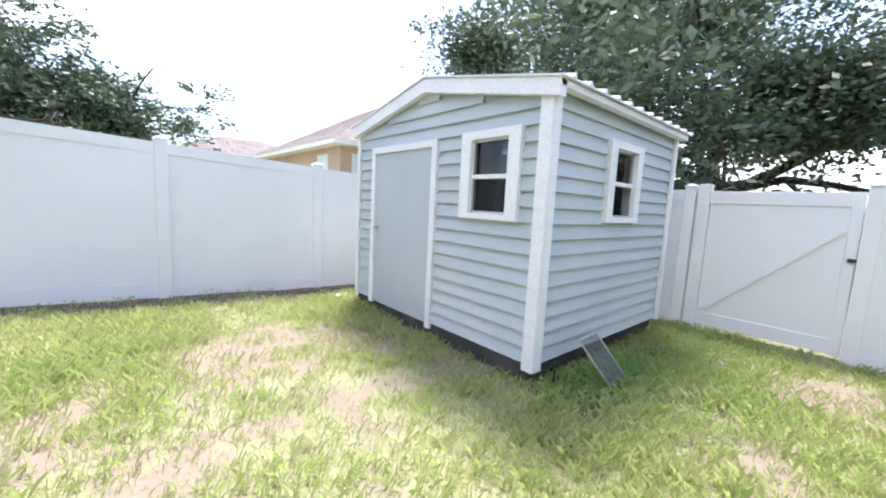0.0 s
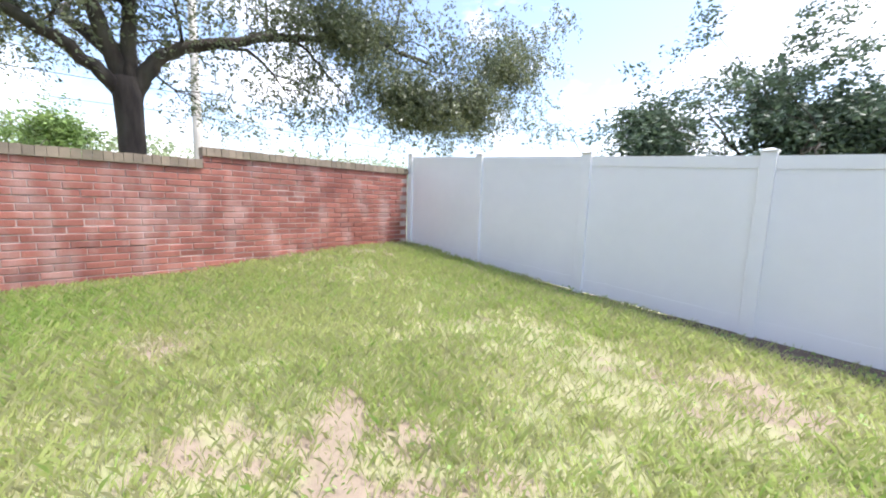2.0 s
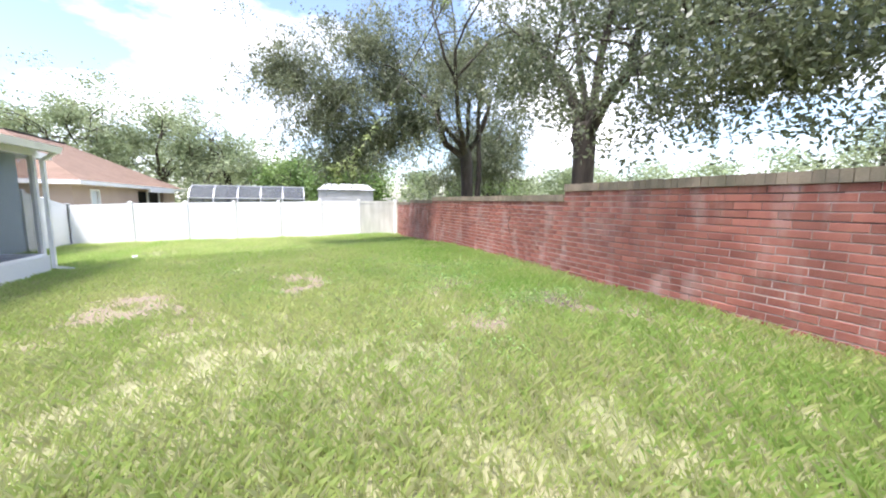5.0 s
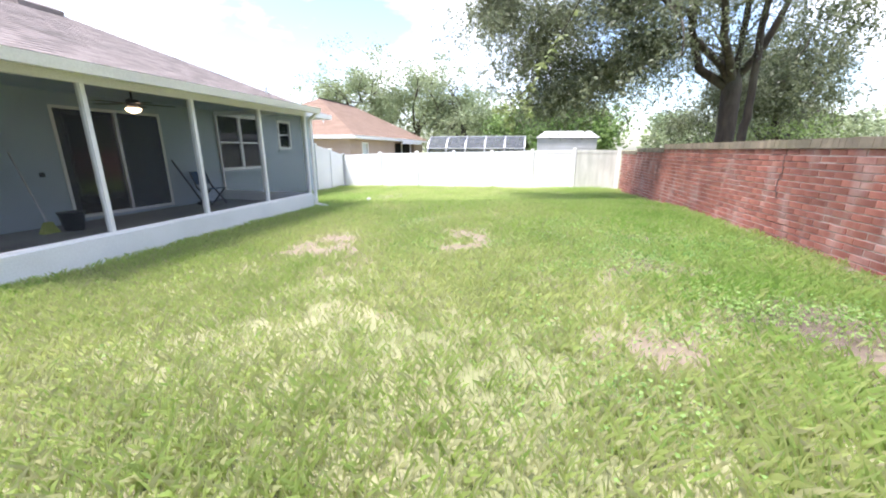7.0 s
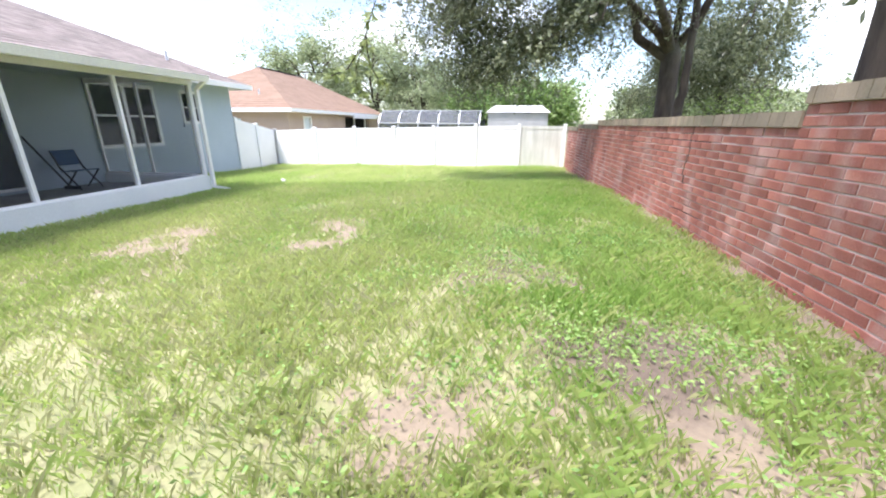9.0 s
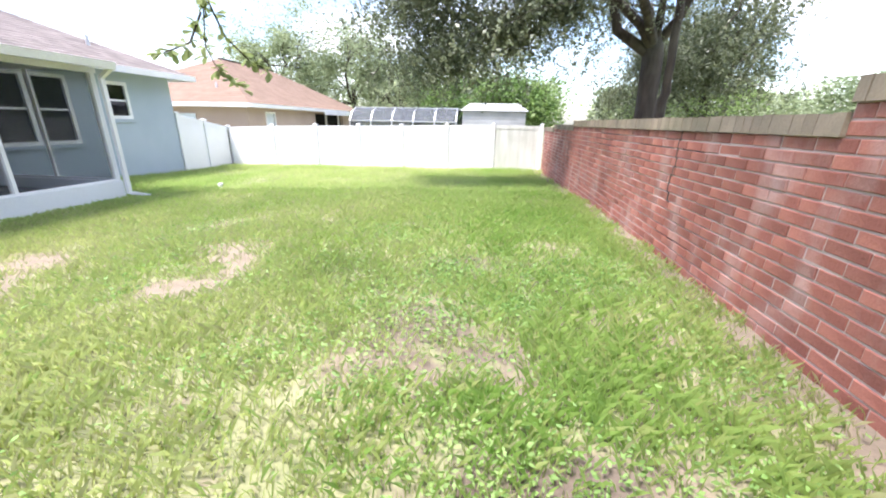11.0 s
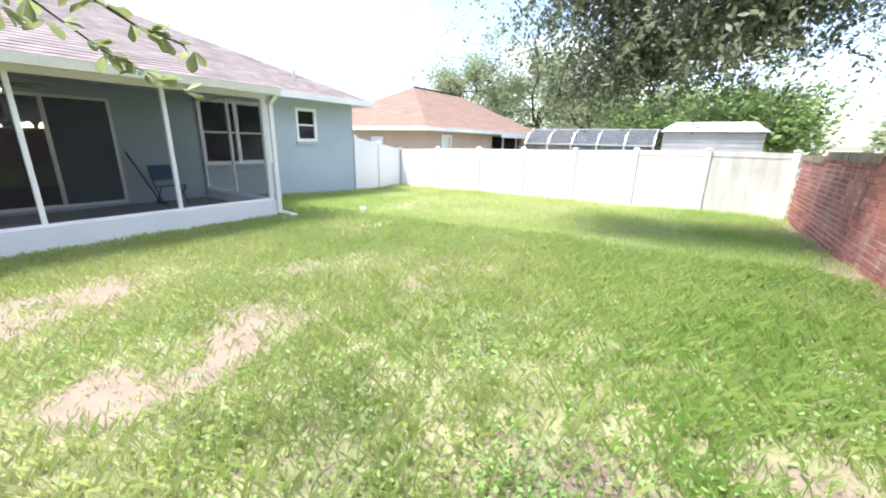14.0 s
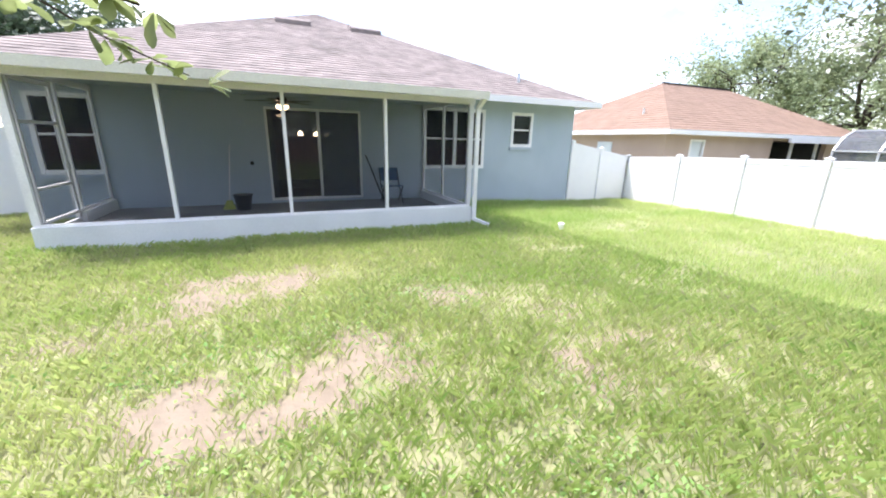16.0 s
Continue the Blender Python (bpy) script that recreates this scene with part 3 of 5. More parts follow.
# ---- garden shed ----
def shed():
    X0, X1, Y0, Y1, Z0, EZ, PZ = 2.06, 4.55, 1.73, 4.56, 0.02, 2.10, 2.40
    YM = 3.18
    root = thing("garden_shed", (X0, Y0, -0.2), "grey-blue lap-sided garden shed with white trim on dark skids", "shed")
    body = part("inner_wall", wall_plane(wall_plane(wall_plane(wall_plane(bmesh.new(), "x", X0 + 0.03, 0.05, Y0 + 0.03, Y1 - 0.03, Z0, EZ, [(2.08, 2.50, 1.18, 1.81)]),
                "y", Y0 + 0.03, 0.05, X0 + 0.08, X1 - 0.03, Z0, EZ, [(3.08, 3.52, 1.20, 1.82)]), "x", X1 - 0.08, 0.05, Y0 + 0.08, Y1 - 0.03, Z0, EZ, []),
                "y", Y1 - 0.08, 0.05, X0 + 0.08, X1 - 0.08, Z0, EZ, []), M_SIDING, root)
    part("shed_floor", box(X0 + 0.03, X1 - 0.03, Y0 + 0.03, Y1 - 0.03, Z0 - 0.05, Z0), M_DARK, root)
    # lap boards: each leans out at its foot
    ex = 0.1235
    rake = lambda y: EZ + (PZ - EZ) * (1 - abs(y - YM) / (YM - Y0 if y < YM else Y1 - YM))

    def lap(u0, u1, z, h, face):
        t0, t1 = 0.022, 0.006
        if face == "w":
            return hexa([(X0 + 0.03, u0, z), (X0 - t0 + 0.012, u0, z), (X0 - t0 + 0.012, u1, z), (X0 + 0.03, u1, z),
                         (X0 + 0.03, u0, z + h), (X0 + t1 + 0.012, u0, z + h), (X0 + t1 + 0.012, u1, z + h), (X0 + 0.03, u1, z + h)])
        return hexa([(u0, Y0 + 0.03, z), (u0, Y0 - t0 + 0.012, z), (u1, Y0 - t0 + 0.012, z), (u1, Y0 + 0.03, z),
                     (u0, Y0 + 0.03, z + h), (u0, Y0 + t1 + 0.012, z + h), (u1, Y0 + t1 + 0.012, z + h), (u1, Y0 + 0.03, z + h)])
    n = 0
    z = Z0
    while z < PZ - 0.03:
        h = ex
        spans = [(Y0 + 0.02, Y1 - 0.02)]
        if z + h > EZ:
            k = min(1.0, (min(z + h, PZ) - EZ) / (PZ - EZ))
            spans = [(Y0 + (YM - Y0) * k, Y1 - (Y1 - YM) * k)]
        for a, b, c, d in ((2.00, 2.60, 1.15, 1.86), (3.00, 4.20, Z0 - 0.1, 1.87)):
            if z + h > c and z < d:
                spans = [s for lo, hi in spans for s in ((lo, min(hi, a)), (max(lo, b), hi)) if s[1] - s[0] > 0.03]
        for lo, hi in spans:
            part("board", lap(lo, hi, z, h, "w"), M_SIDING, root)
        if z + h <= EZ + 0.12:
            spans = [(X0 + 0.02, X1)]
            if z + h > 1.17 and z < 1.87:
                spans = [(X0 + 0.02, 3.0), (3.60, X1)]
            for lo, hi in spans:
                part("board", lap(lo, hi, z, h, "s"), M_SIDING, root)
        z += ex
    for y0, y1 in ((Y0, YM), (YM, Y1)):
        bm = bmesh.new()
        lo = [(X0 + 0.032, y0, EZ - 0.02), (X0 + 0.032, y1, EZ - 0.02), (X0 + 0.032, y1, rake(y1) - 0.02), (X0 + 0.032, y0, rake(y0) - 0.02)]
        hexa([*lo, *[(X0 + 0.07, p[1], p[2]) for p in lo]], bm)
        part("gable", bm, M_SIDING, root)
    # corner boards, rake boards, skirt
    part("corner_board", box(X0 - 0.032, X0 + 0.0, Y0 - 0.032, Y0 + 0.075, Z0 - 0.05, EZ + 0.06, bevel=0.004), M_TRIM, root)
    part("corner_board", box(X0 + 0.0, X0 + 0.085, Y0 - 0.034, Y0 - 0.002, Z0 - 0.05, EZ + 0.06, bevel=0.004), M_TRIM, root)
    part("corner_board", box(X0 - 0.03, X0 + 0.02, Y1 - 0.04, Y1 + 0.02, Z0 - 0.02, EZ, bevel=0.004), M_TRIM, root)
    part("corner_board", box(X1 - 0.07, X1 + 0.01, Y0 - 0.032, Y0 + 0.0, Z0 - 0.02, EZ, bevel=0.004), M_TRIM, root)
    for a, b in (((X0 - 0.05, Y0 - 0.10, EZ + 0.03), (X0 - 0.05, YM, PZ + 0.03)), ((X0 - 0.05, YM, PZ + 0.03), (X0 - 0.05, Y1 + 0.10, EZ + 0.03))):
        a, b = Vector(a), Vector(b)
        part("rake_board", hexa([a - Vector((0.015, 0, 0.10)), a + Vector((0.06, 0, -0.10)), b + Vector((0.06, 0, -0.10)), b - Vector((0.015, 0, 0.10)),
                                 a - Vector((0.015, 0, -0.03)), a + Vector((0.06, 0, 0.03)), b + Vector((0.06, 0, 0.03)), b - Vector((0.015, 0, -0.03))]), M_TRIM, root)
    # ribbed metal roof, its ribs showing along the eave
    for y0, y1, z0, z1 in ((Y0 - 0.13, YM, EZ + 0.05, PZ + 0.065), (YM, Y1 + 0.13, PZ + 0.065, EZ + 0.05)):
        bm = hexa([(X0 - 0.08, y0, z0), (X1 + 0.10, y0, z0), (X1 + 0.10, y1, z1), (X0 - 0.08, y1, z1),
                   (X0 - 0.08, y0, z0 + 0.015), (X1 + 0.10, y0, z0 + 0.015), (X1 + 0.10, y1, z1 + 0.015), (X0 - 0.08, y1, z1 + 0.015)])
        sheet = part("roof_sheet", bm, M_SHEETMETAL, root, "white ribbed metal roof sheet")
        x = X0 + 0.02
        while x < X1 + 0.1:
            part("rib", hexa([(x, y0 - 0.01, z0 + 0.012), (x + 0.05, y0 - 0.01, z0 + 0.012), (x + 0.05, y1, z1 + 0.012), (x, y1, z1 + 0.012),
                              (x + 0.015, y0 - 0.01, z0 + 0.04), (x + 0.035, y0 - 0.01, z0 + 0.04), (x + 0.035, y1, z1 + 0.04), (x + 0.015, y1, z1 + 0.04)]), M_SHEETMETAL, sheet)
            x += 0.23
    part("eave_trim", box(X0 - 0.05, X1 + 0.08, Y0 - 0.10, Y0 - 0.02, EZ + 0.0, EZ + 0.05, bevel=0.004), M_TRIM, root)
    part("skid", box(X0 + 0.0, X0 + 0.09, Y0 + 0.02, Y1 - 0.02, Z0 - 0.16, Z0 - 0.006), M_DARK, root, "dark timber skid")
    part("skid", box(X0 + 0.02, X1 - 0.02, Y0 + 0.05, Y0 + 0.13, Z0 - 0.13, Z0 - 0.006), M_DARK, root)
    for x in (2.5, 3.3, 4.3):
        part("block", box(x, x + 0.2, Y0 + 0.06, Y0 + 0.3, -0.36, Z0 - 0.12), M_DARK, root)
    # door
    dr = part("door", box(X0 - 0.005, X0 + 0.03, 3.06, 4.14, 0.0, 1.80, bevel=0.004), M_SHEDDOOR, root, "plain grey panel door")
    part("door_knob", tube([(X0 - 0.005, 4.08, 0.93), (X0 - 0.05, 4.08, 0.93), (X0 - 0.07, 4.08, 0.93)], [0.014, 0.018, 0.012], 10), M_METAL, dr)
    for y0, y1, z0, z1 in ((2.985, 3.06, -0.04, 1.87), (4.14, 4.215, -0.02, 1.87), (3.06, 4.14, 1.80, 1.87)):
        part("door_trim", box(X0 - 0.03, X0 + 0.02, y0, y1, z0, z1, bevel=0.004), M_TRIM, dr)
    # windows
    for face, (u0, u1, z0, z1), (g0, g1, h0, h1) in (("w", (1.96, 2.62, 1.13, 1.88), (2.08, 2.50, 1.18, 1.81)), ("s", (2.96, 3.64, 1.15, 1.89), (3.08, 3.52, 1.20, 1.82))):
        def slab(a, b, c, d, o0, o1, bevel=0.003):
            return box(X0 - o1, X0 - o0, a, b, c, d, bevel=bevel) if face == "w" else box(a, b, Y0 - o1, Y0 - o0, c, d, bevel=bevel)
        frm = slab(u0, g0, z0, z1, -0.02, 0.04)
        for a, b, c, d in ((g1, u1, z0, z1), (g0, g1, z0, h0), (g0, g1, h1, z1)):
            q = slab(a, b, c, d, -0.02, 0.04)
            me = bpy.data.meshes.new("tmp")
            q.to_mesh(me)
            q.free()
            frm.from_mesh(me)
            bpy.data.meshes.remove(me)
        fr = part("window_frame", frm, M_TRIM, root, "white painted window surround")
        zm = (h0 + h1) / 2
        part("meeting_rail", slab(g0, g1, zm - 0.018, zm + 0.018, -0.045, 0.012), M_TRIM, fr)
        for a, b, c, d in ((g0, g0 + 0.018, h0, h1), (g1 - 0.018, g1, h0, h1), (g0, g1, h0, h0 + 0.02), (g0, g1, h1 - 0.02, h1)):
            part("sash_bar", slab(a, b, c, d, -0.04, 0.0, 0), M_METAL, fr)
        panes = [(zm + 0.018, h1 - 0.02)] + ([(h0 + 0.02, zm - 0.018)] if face == "w" else [])
        for c, d in panes:
            p = part("pane", slab(g0 + 0.018, g1 - 0.018, c, d, -0.03, -0.025, 0), M_GLASS_D, fr)
            p.visible_shadow = False


shed()


def screen_frame():
    root = thing("window_screen", (2.75, 1.45, -0.2), "loose aluminium window screen leaning against the shed foot", "screen")
    a, b = Vector((2.34, 1.50, 0.24)), Vector((2.66, 1.53, 0.24))
    c, d = Vector((2.86, 1.26, -0.21)), Vector((2.54, 1.22, -0.21))
    for p, q in ((a, b), (b, c), (c, d), (d, a)):
        part("frame_bar", beam(p, q, 0.02, 0.012), M_METAL, root)
    bm = bmesh.new()
    bm.faces.new([bm.verts.new(v) for v in (a, b, c, d)])
    part("mesh", bm, M_CAGE, root)


screen_frame()


def shed_clutter():
    g = lawn(1.95, 4.75)
    s = thing("board_scrap", (1.95, 4.75, g), "white trim offcut lying by the shed corner", "board")
    part("board", hexa([(1.84, 4.66, g - 0.01), (2.0, 4.62, g - 0.01), (2.06, 4.86, g - 0.01), (1.9, 4.9, g - 0.01), (1.84, 4.66, g + 0.03), (2.0, 4.62, g + 0.03), (2.06, 4.86, g + 0.05), (1.9, 4.9, g + 0.05)]), M_TRIM, s)
    x, y = 2.22, 1.62
    g = lawn(x, y)
    k = thing("tie_down_stake", (x, y, g), "black steel tie-down stake at the shed foot", "stake")
    part("rod", tube([(x, y, g - 0.05), (x, y, 0.0)], [0.01, 0.01], 8), M_BLACK, k)
    part("eye", tube([(x - 0.02, y, 0.0), (x - 0.02, y, 0.04), (x + 0.02, y, 0.04), (x + 0.02, y, 0.0)], [0.008] * 4, 6), M_BLACK, k)

    e = thing("edging_board", (2.5, 1.28, lawn(2.5, 1.28)), "weathered timber edging half sunk beside the shed", "board")
    a, b = V((2.0, 1.24, lawn(2.0, 1.24) + 0.01)), V((3.05, 1.30, lawn(3.05, 1.30) + 0.015))
    part("board", beam(a, b, 0.035, 0.07), M_BARK, e)


shed_clutter()


# ---- house ----
HX, PX = 4.36, 1.67
HN, HS = -2.32, -14.94
PN, PS = -3.50, -10.17
OPEN = {"slider": (-8.53, -6.45, 0.12, 2.15), "twin": (-11.86, -10.18, 0.86, 2.30), "small": (-13.42, -12.80, 1.44, 2.28), "wa": (-3.50, -2.62, 0.80, 2.17)}


def shingles(a, b, c, d, rows, material, parent, thick=0.012, name="roof_slope", tabs=0.0):
    """A slope a-b (eave) to d-c (top) as overlapping courses; each course is cut into tabs where tabs is their width."""
    a, b, c, d = map(Vector, (a, b, c, d))
    nrm = (b - a).cross(d - a).normalized()
    if nrm.z < 0:
        nrm.negate()
    verts, faces = [], []
    rnd = random.Random(9)
    for r in range(rows):
        t0, t1 = r / rows, min(1.0, (r + 1.0) / rows)
        p0, p1 = a.lerp(d, t0), b.lerp(c, t0)
        q0, q1 = a.lerp(d, t1), b.lerp(c, t1)
        n = max(1, round((p1 - p0).length / tabs)) if tabs else 1
        for k in range(n):
            u0, u1 = k / n, (k + 1) / n
            lift = nrm * (thick + rnd.uniform(-0.002, 0.003))
            base = len(verts)
            verts += [p0.lerp(p1, u0), p0.lerp(p1, u1), p0.lerp(p1, u1) + lift, p0.lerp(p1, u0) + lift, q0.lerp(q1, u1) + nrm * 0.001, q0.lerp(q1, u0) + nrm * 0.001]
            faces += [(base, base + 1, base + 2, base + 3), (base + 3, base + 2, base + 4, base + 5)]
    me = bpy.data.meshes.new(name)
    o = origin(parent)
    me.from_pydata([v - o for v in verts], [], faces)
    me.materials.append(material)
    ob = new(name, me)
    ob.parent = parent
    return tagged(ob, kind="stuff")


def window(parent, at, u0, u1, z0, z1, lights=1, facing=-1, blind=False):
    """A white single-hung window in a wall at x = at that looks to -x."""
    fr = part("window", box(at - 0.02, at + 0.06, u0 - 0.05, u0 + 0.03, z0 - 0.05, z1 + 0.05), M_TRIM, parent, "white vinyl sash window")
    for a, b, c, d in ((u1 - 0.03, u1 + 0.05, z0 - 0.05, z1 + 0.05), (u0 + 0.03, u1 - 0.03, z0 - 0.05, z0 + 0.035), (u0 + 0.03, u1 - 0.03, z1 - 0.035, z1 + 0.05)):
        part("frame_bar", box(at - 0.02, at + 0.06, a, b, c, d), M_TRIM, fr)
    part("sill", box(at - 0.05, at + 0.02, u0 - 0.08, u1 + 0.08, z0 - 0.14, z0 - 0.052, bevel=0.006), M_STUCCO, fr)
    step = (u1 - u0) / lights
    zm = (z0 + z1) / 2
    for k in range(lights):
        a, b = u0 + k * step, u0 + (k + 1) * step
        if k:
            part("mullion", box(at - 0.015, at + 0.06, a - 0.045, a + 0.045, z0 + 0.035, z1 - 0.035), M_TRIM, fr)
        part("meeting_rail", box(at + 0.0, at + 0.05, a + 0.045, b - 0.045, zm - 0.022, zm + 0.022), M_TRIM, fr)
        for c, d, o in ((z0 + 0.035, zm - 0.022, 0.03), (zm + 0.022, z1 - 0.035, 0.04)):
            p = part("pane", box(at + o, at + o + 0.005, a + 0.03, b - 0.03, c, d), M_GLASS_D, fr)
            p.visible_shadow = False
        if blind:
            part("blind", box(at + 0.08, at + 0.09, a + 0.03, b - 0.03, z0 + 0.04, z1 - 0.04), M_BLIND, fr, "pale closed blind")
    return fr


def house():
    root = thing("house", (HX, HS, -0.1), "single-storey blue-grey stucco house with a brown shingle hip roof", "house")
    wall = bmesh.new()
    wall_plane(wall, "x", HX, 0.2, HS, HN, -0.4, 2.62, list(OPEN.values()))
    box(HX + 0.2, 15.0, HS, HS + 0.2, -0.4, 2.62, wall)
    box(HX + 0.2, 15.0, HN - 0.2, HN, -0.4, 2.62, wall)
    box(15.0, 15.2, HS, HN, -0.4, 2.62, wall)
    part("wall", wall, M_STUCCO, root, "blue-grey painted stucco")
    # floor, ceiling and partitions coloured near-black in place of indoor shade
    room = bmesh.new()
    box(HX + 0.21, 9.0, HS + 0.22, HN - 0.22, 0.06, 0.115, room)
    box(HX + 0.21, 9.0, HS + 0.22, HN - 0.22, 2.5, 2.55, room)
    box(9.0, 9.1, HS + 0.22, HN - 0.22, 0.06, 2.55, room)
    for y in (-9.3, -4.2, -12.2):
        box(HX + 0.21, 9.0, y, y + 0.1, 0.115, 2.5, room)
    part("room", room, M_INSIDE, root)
    # hip roof and the lower slope over the porch
    ex, en, es, ez = 3.78, -1.30, HS - 0.45, 2.66
    ay, ax = (en + es) / 2, 3.78 + (en - es) / 2
    az = 2.66 + 0.445 * (en - es) / 2
    shingles((ex, es, ez), (ex, en, ez), (ax, ay, az), (ax, ay, az), 42, M_SHINGLE, root, tabs=0.32)
    shingles((15.6, es, ez), (ex, es, ez), (ax, ay, az), (15.6, ay, az), 42, M_SHINGLE, root, tabs=0.6)
    shingles((ex, en, ez), (15.6, en, ez), (15.6, ay, az), (ax, ay, az), 42, M_SHINGLE, root, tabs=0.6)
    bm = hexa([(ex + 0.02, es + 0.02, ez - 0.06), (15.6, es + 0.02, ez - 0.06), (15.6, en - 0.02, ez - 0.06), (ex + 0.02, en - 0.02, ez - 0.06),
               (ex + 0.02, es + 0.02, ez - 0.02), (15.6, es + 0.02, ez - 0.02), (15.6, en - 0.02, ez - 0.02), (ex + 0.02, en - 0.02, ez - 0.02)])
    part("soffit", bm, M_TRIM, root)
    part("fascia", box(ex - 0.02, ex + 0.02, es, PS - 0.14, ez - 0.14, ez + 0.015), M_TRIM, root)
    part("fascia", box(ex + 0.02, 15.6, es - 0.02, es + 0.02, ez - 0.14, ez + 0.015), M_TRIM, root)
    part("fascia", box(ex - 0.02, ex + 0.02, PN + 0.14, en, ez - 0.14, ez + 0.015), M_TRIM, root)
    for y0, y1 in ((-7.95, -6.93), (-10.2, -9.2)):
        x = 8.9
        z = ez + 0.445 * (x - ex)
        part("roof_vent", hexa([(x - 0.16, y0, z - 0.06), (x + 0.16, y0, z + 0.08), (x + 0.16, y1, z + 0.08), (x - 0.16, y1, z - 0.06),
                                (x - 0.16, y0, z + 0.06), (x + 0.16, y0, z + 0.19), (x + 0.16, y1, z + 0.19), (x - 0.16, y1, z + 0.06)]), M_SHINGLE, root, "low shingle-coloured ridge vent")
    part("vent_pipe", tube([(5.0, -13.3, 3.1), (5.0, -13.3, 3.45)], [0.04, 0.04], 10), M_METAL, root)
    # windows and the sliding door
    window(root, HX, *OPEN["twin"], lights=2)
    window(root, HX, *OPEN["small"], lights=1, blind=True)
    window(root, HX, *OPEN["wa"], lights=1)
    u0, u1, z0, z1 = OPEN["slider"]
    sl = part("sliding_door", box(HX - 0.01, HX + 0.1, u0, u0 + 0.05, z0, z1), M_TRIM, root, "glass sliding door, one leaf dark behind its screen")
    for a, b, c, d in ((u1 - 0.05, u1, z0, z1), (u0 + 0.05, u1 - 0.05, z0, z0 + 0.05), (u0 + 0.05, u1 - 0.05, z1 - 0.05, z1)):
        part("frame_bar", box(HX - 0.01, HX + 0.1, a, b, c, d), M_TRIM, sl)
    part("side_jamb", box(HX + 0.0, HX + 0.08, u1 - 0.16, u1 - 0.05, z0 + 0.05, z1 - 0.05), M_BLACK, sl, "dark door edge")
    u1 -= 0.11
    um = (u0 + u1) / 2 - 0.02
    part("stile", box(HX + 0.0, HX + 0.05, um - 0.03, um + 0.03, z0 + 0.05, z1 - 0.05), M_METAL, sl)
    for a, b, o, m in ((u0 + 0.05, um, 0.02, M_GLASS_D), (um, u1 - 0.05, 0.06, M_GLASS)):
        p = part("pane", box(HX + o, HX + o + 0.006, a, b, z0 + 0.05, z1 - 0.05), m, sl)
        p.visible_shadow = False
    part("insect_screen", box(HX + 0.006, HX + 0.009, u0 + 0.05, um - 0.03, z0 + 0.05, z1 - 0.05), M_CAGE, sl)
    part("outlet", box(HX - 0.03, HX, -6.15, -6.08, 0.92, 1.0, bevel=0.005), M_BLACK, root)
    return root


house()


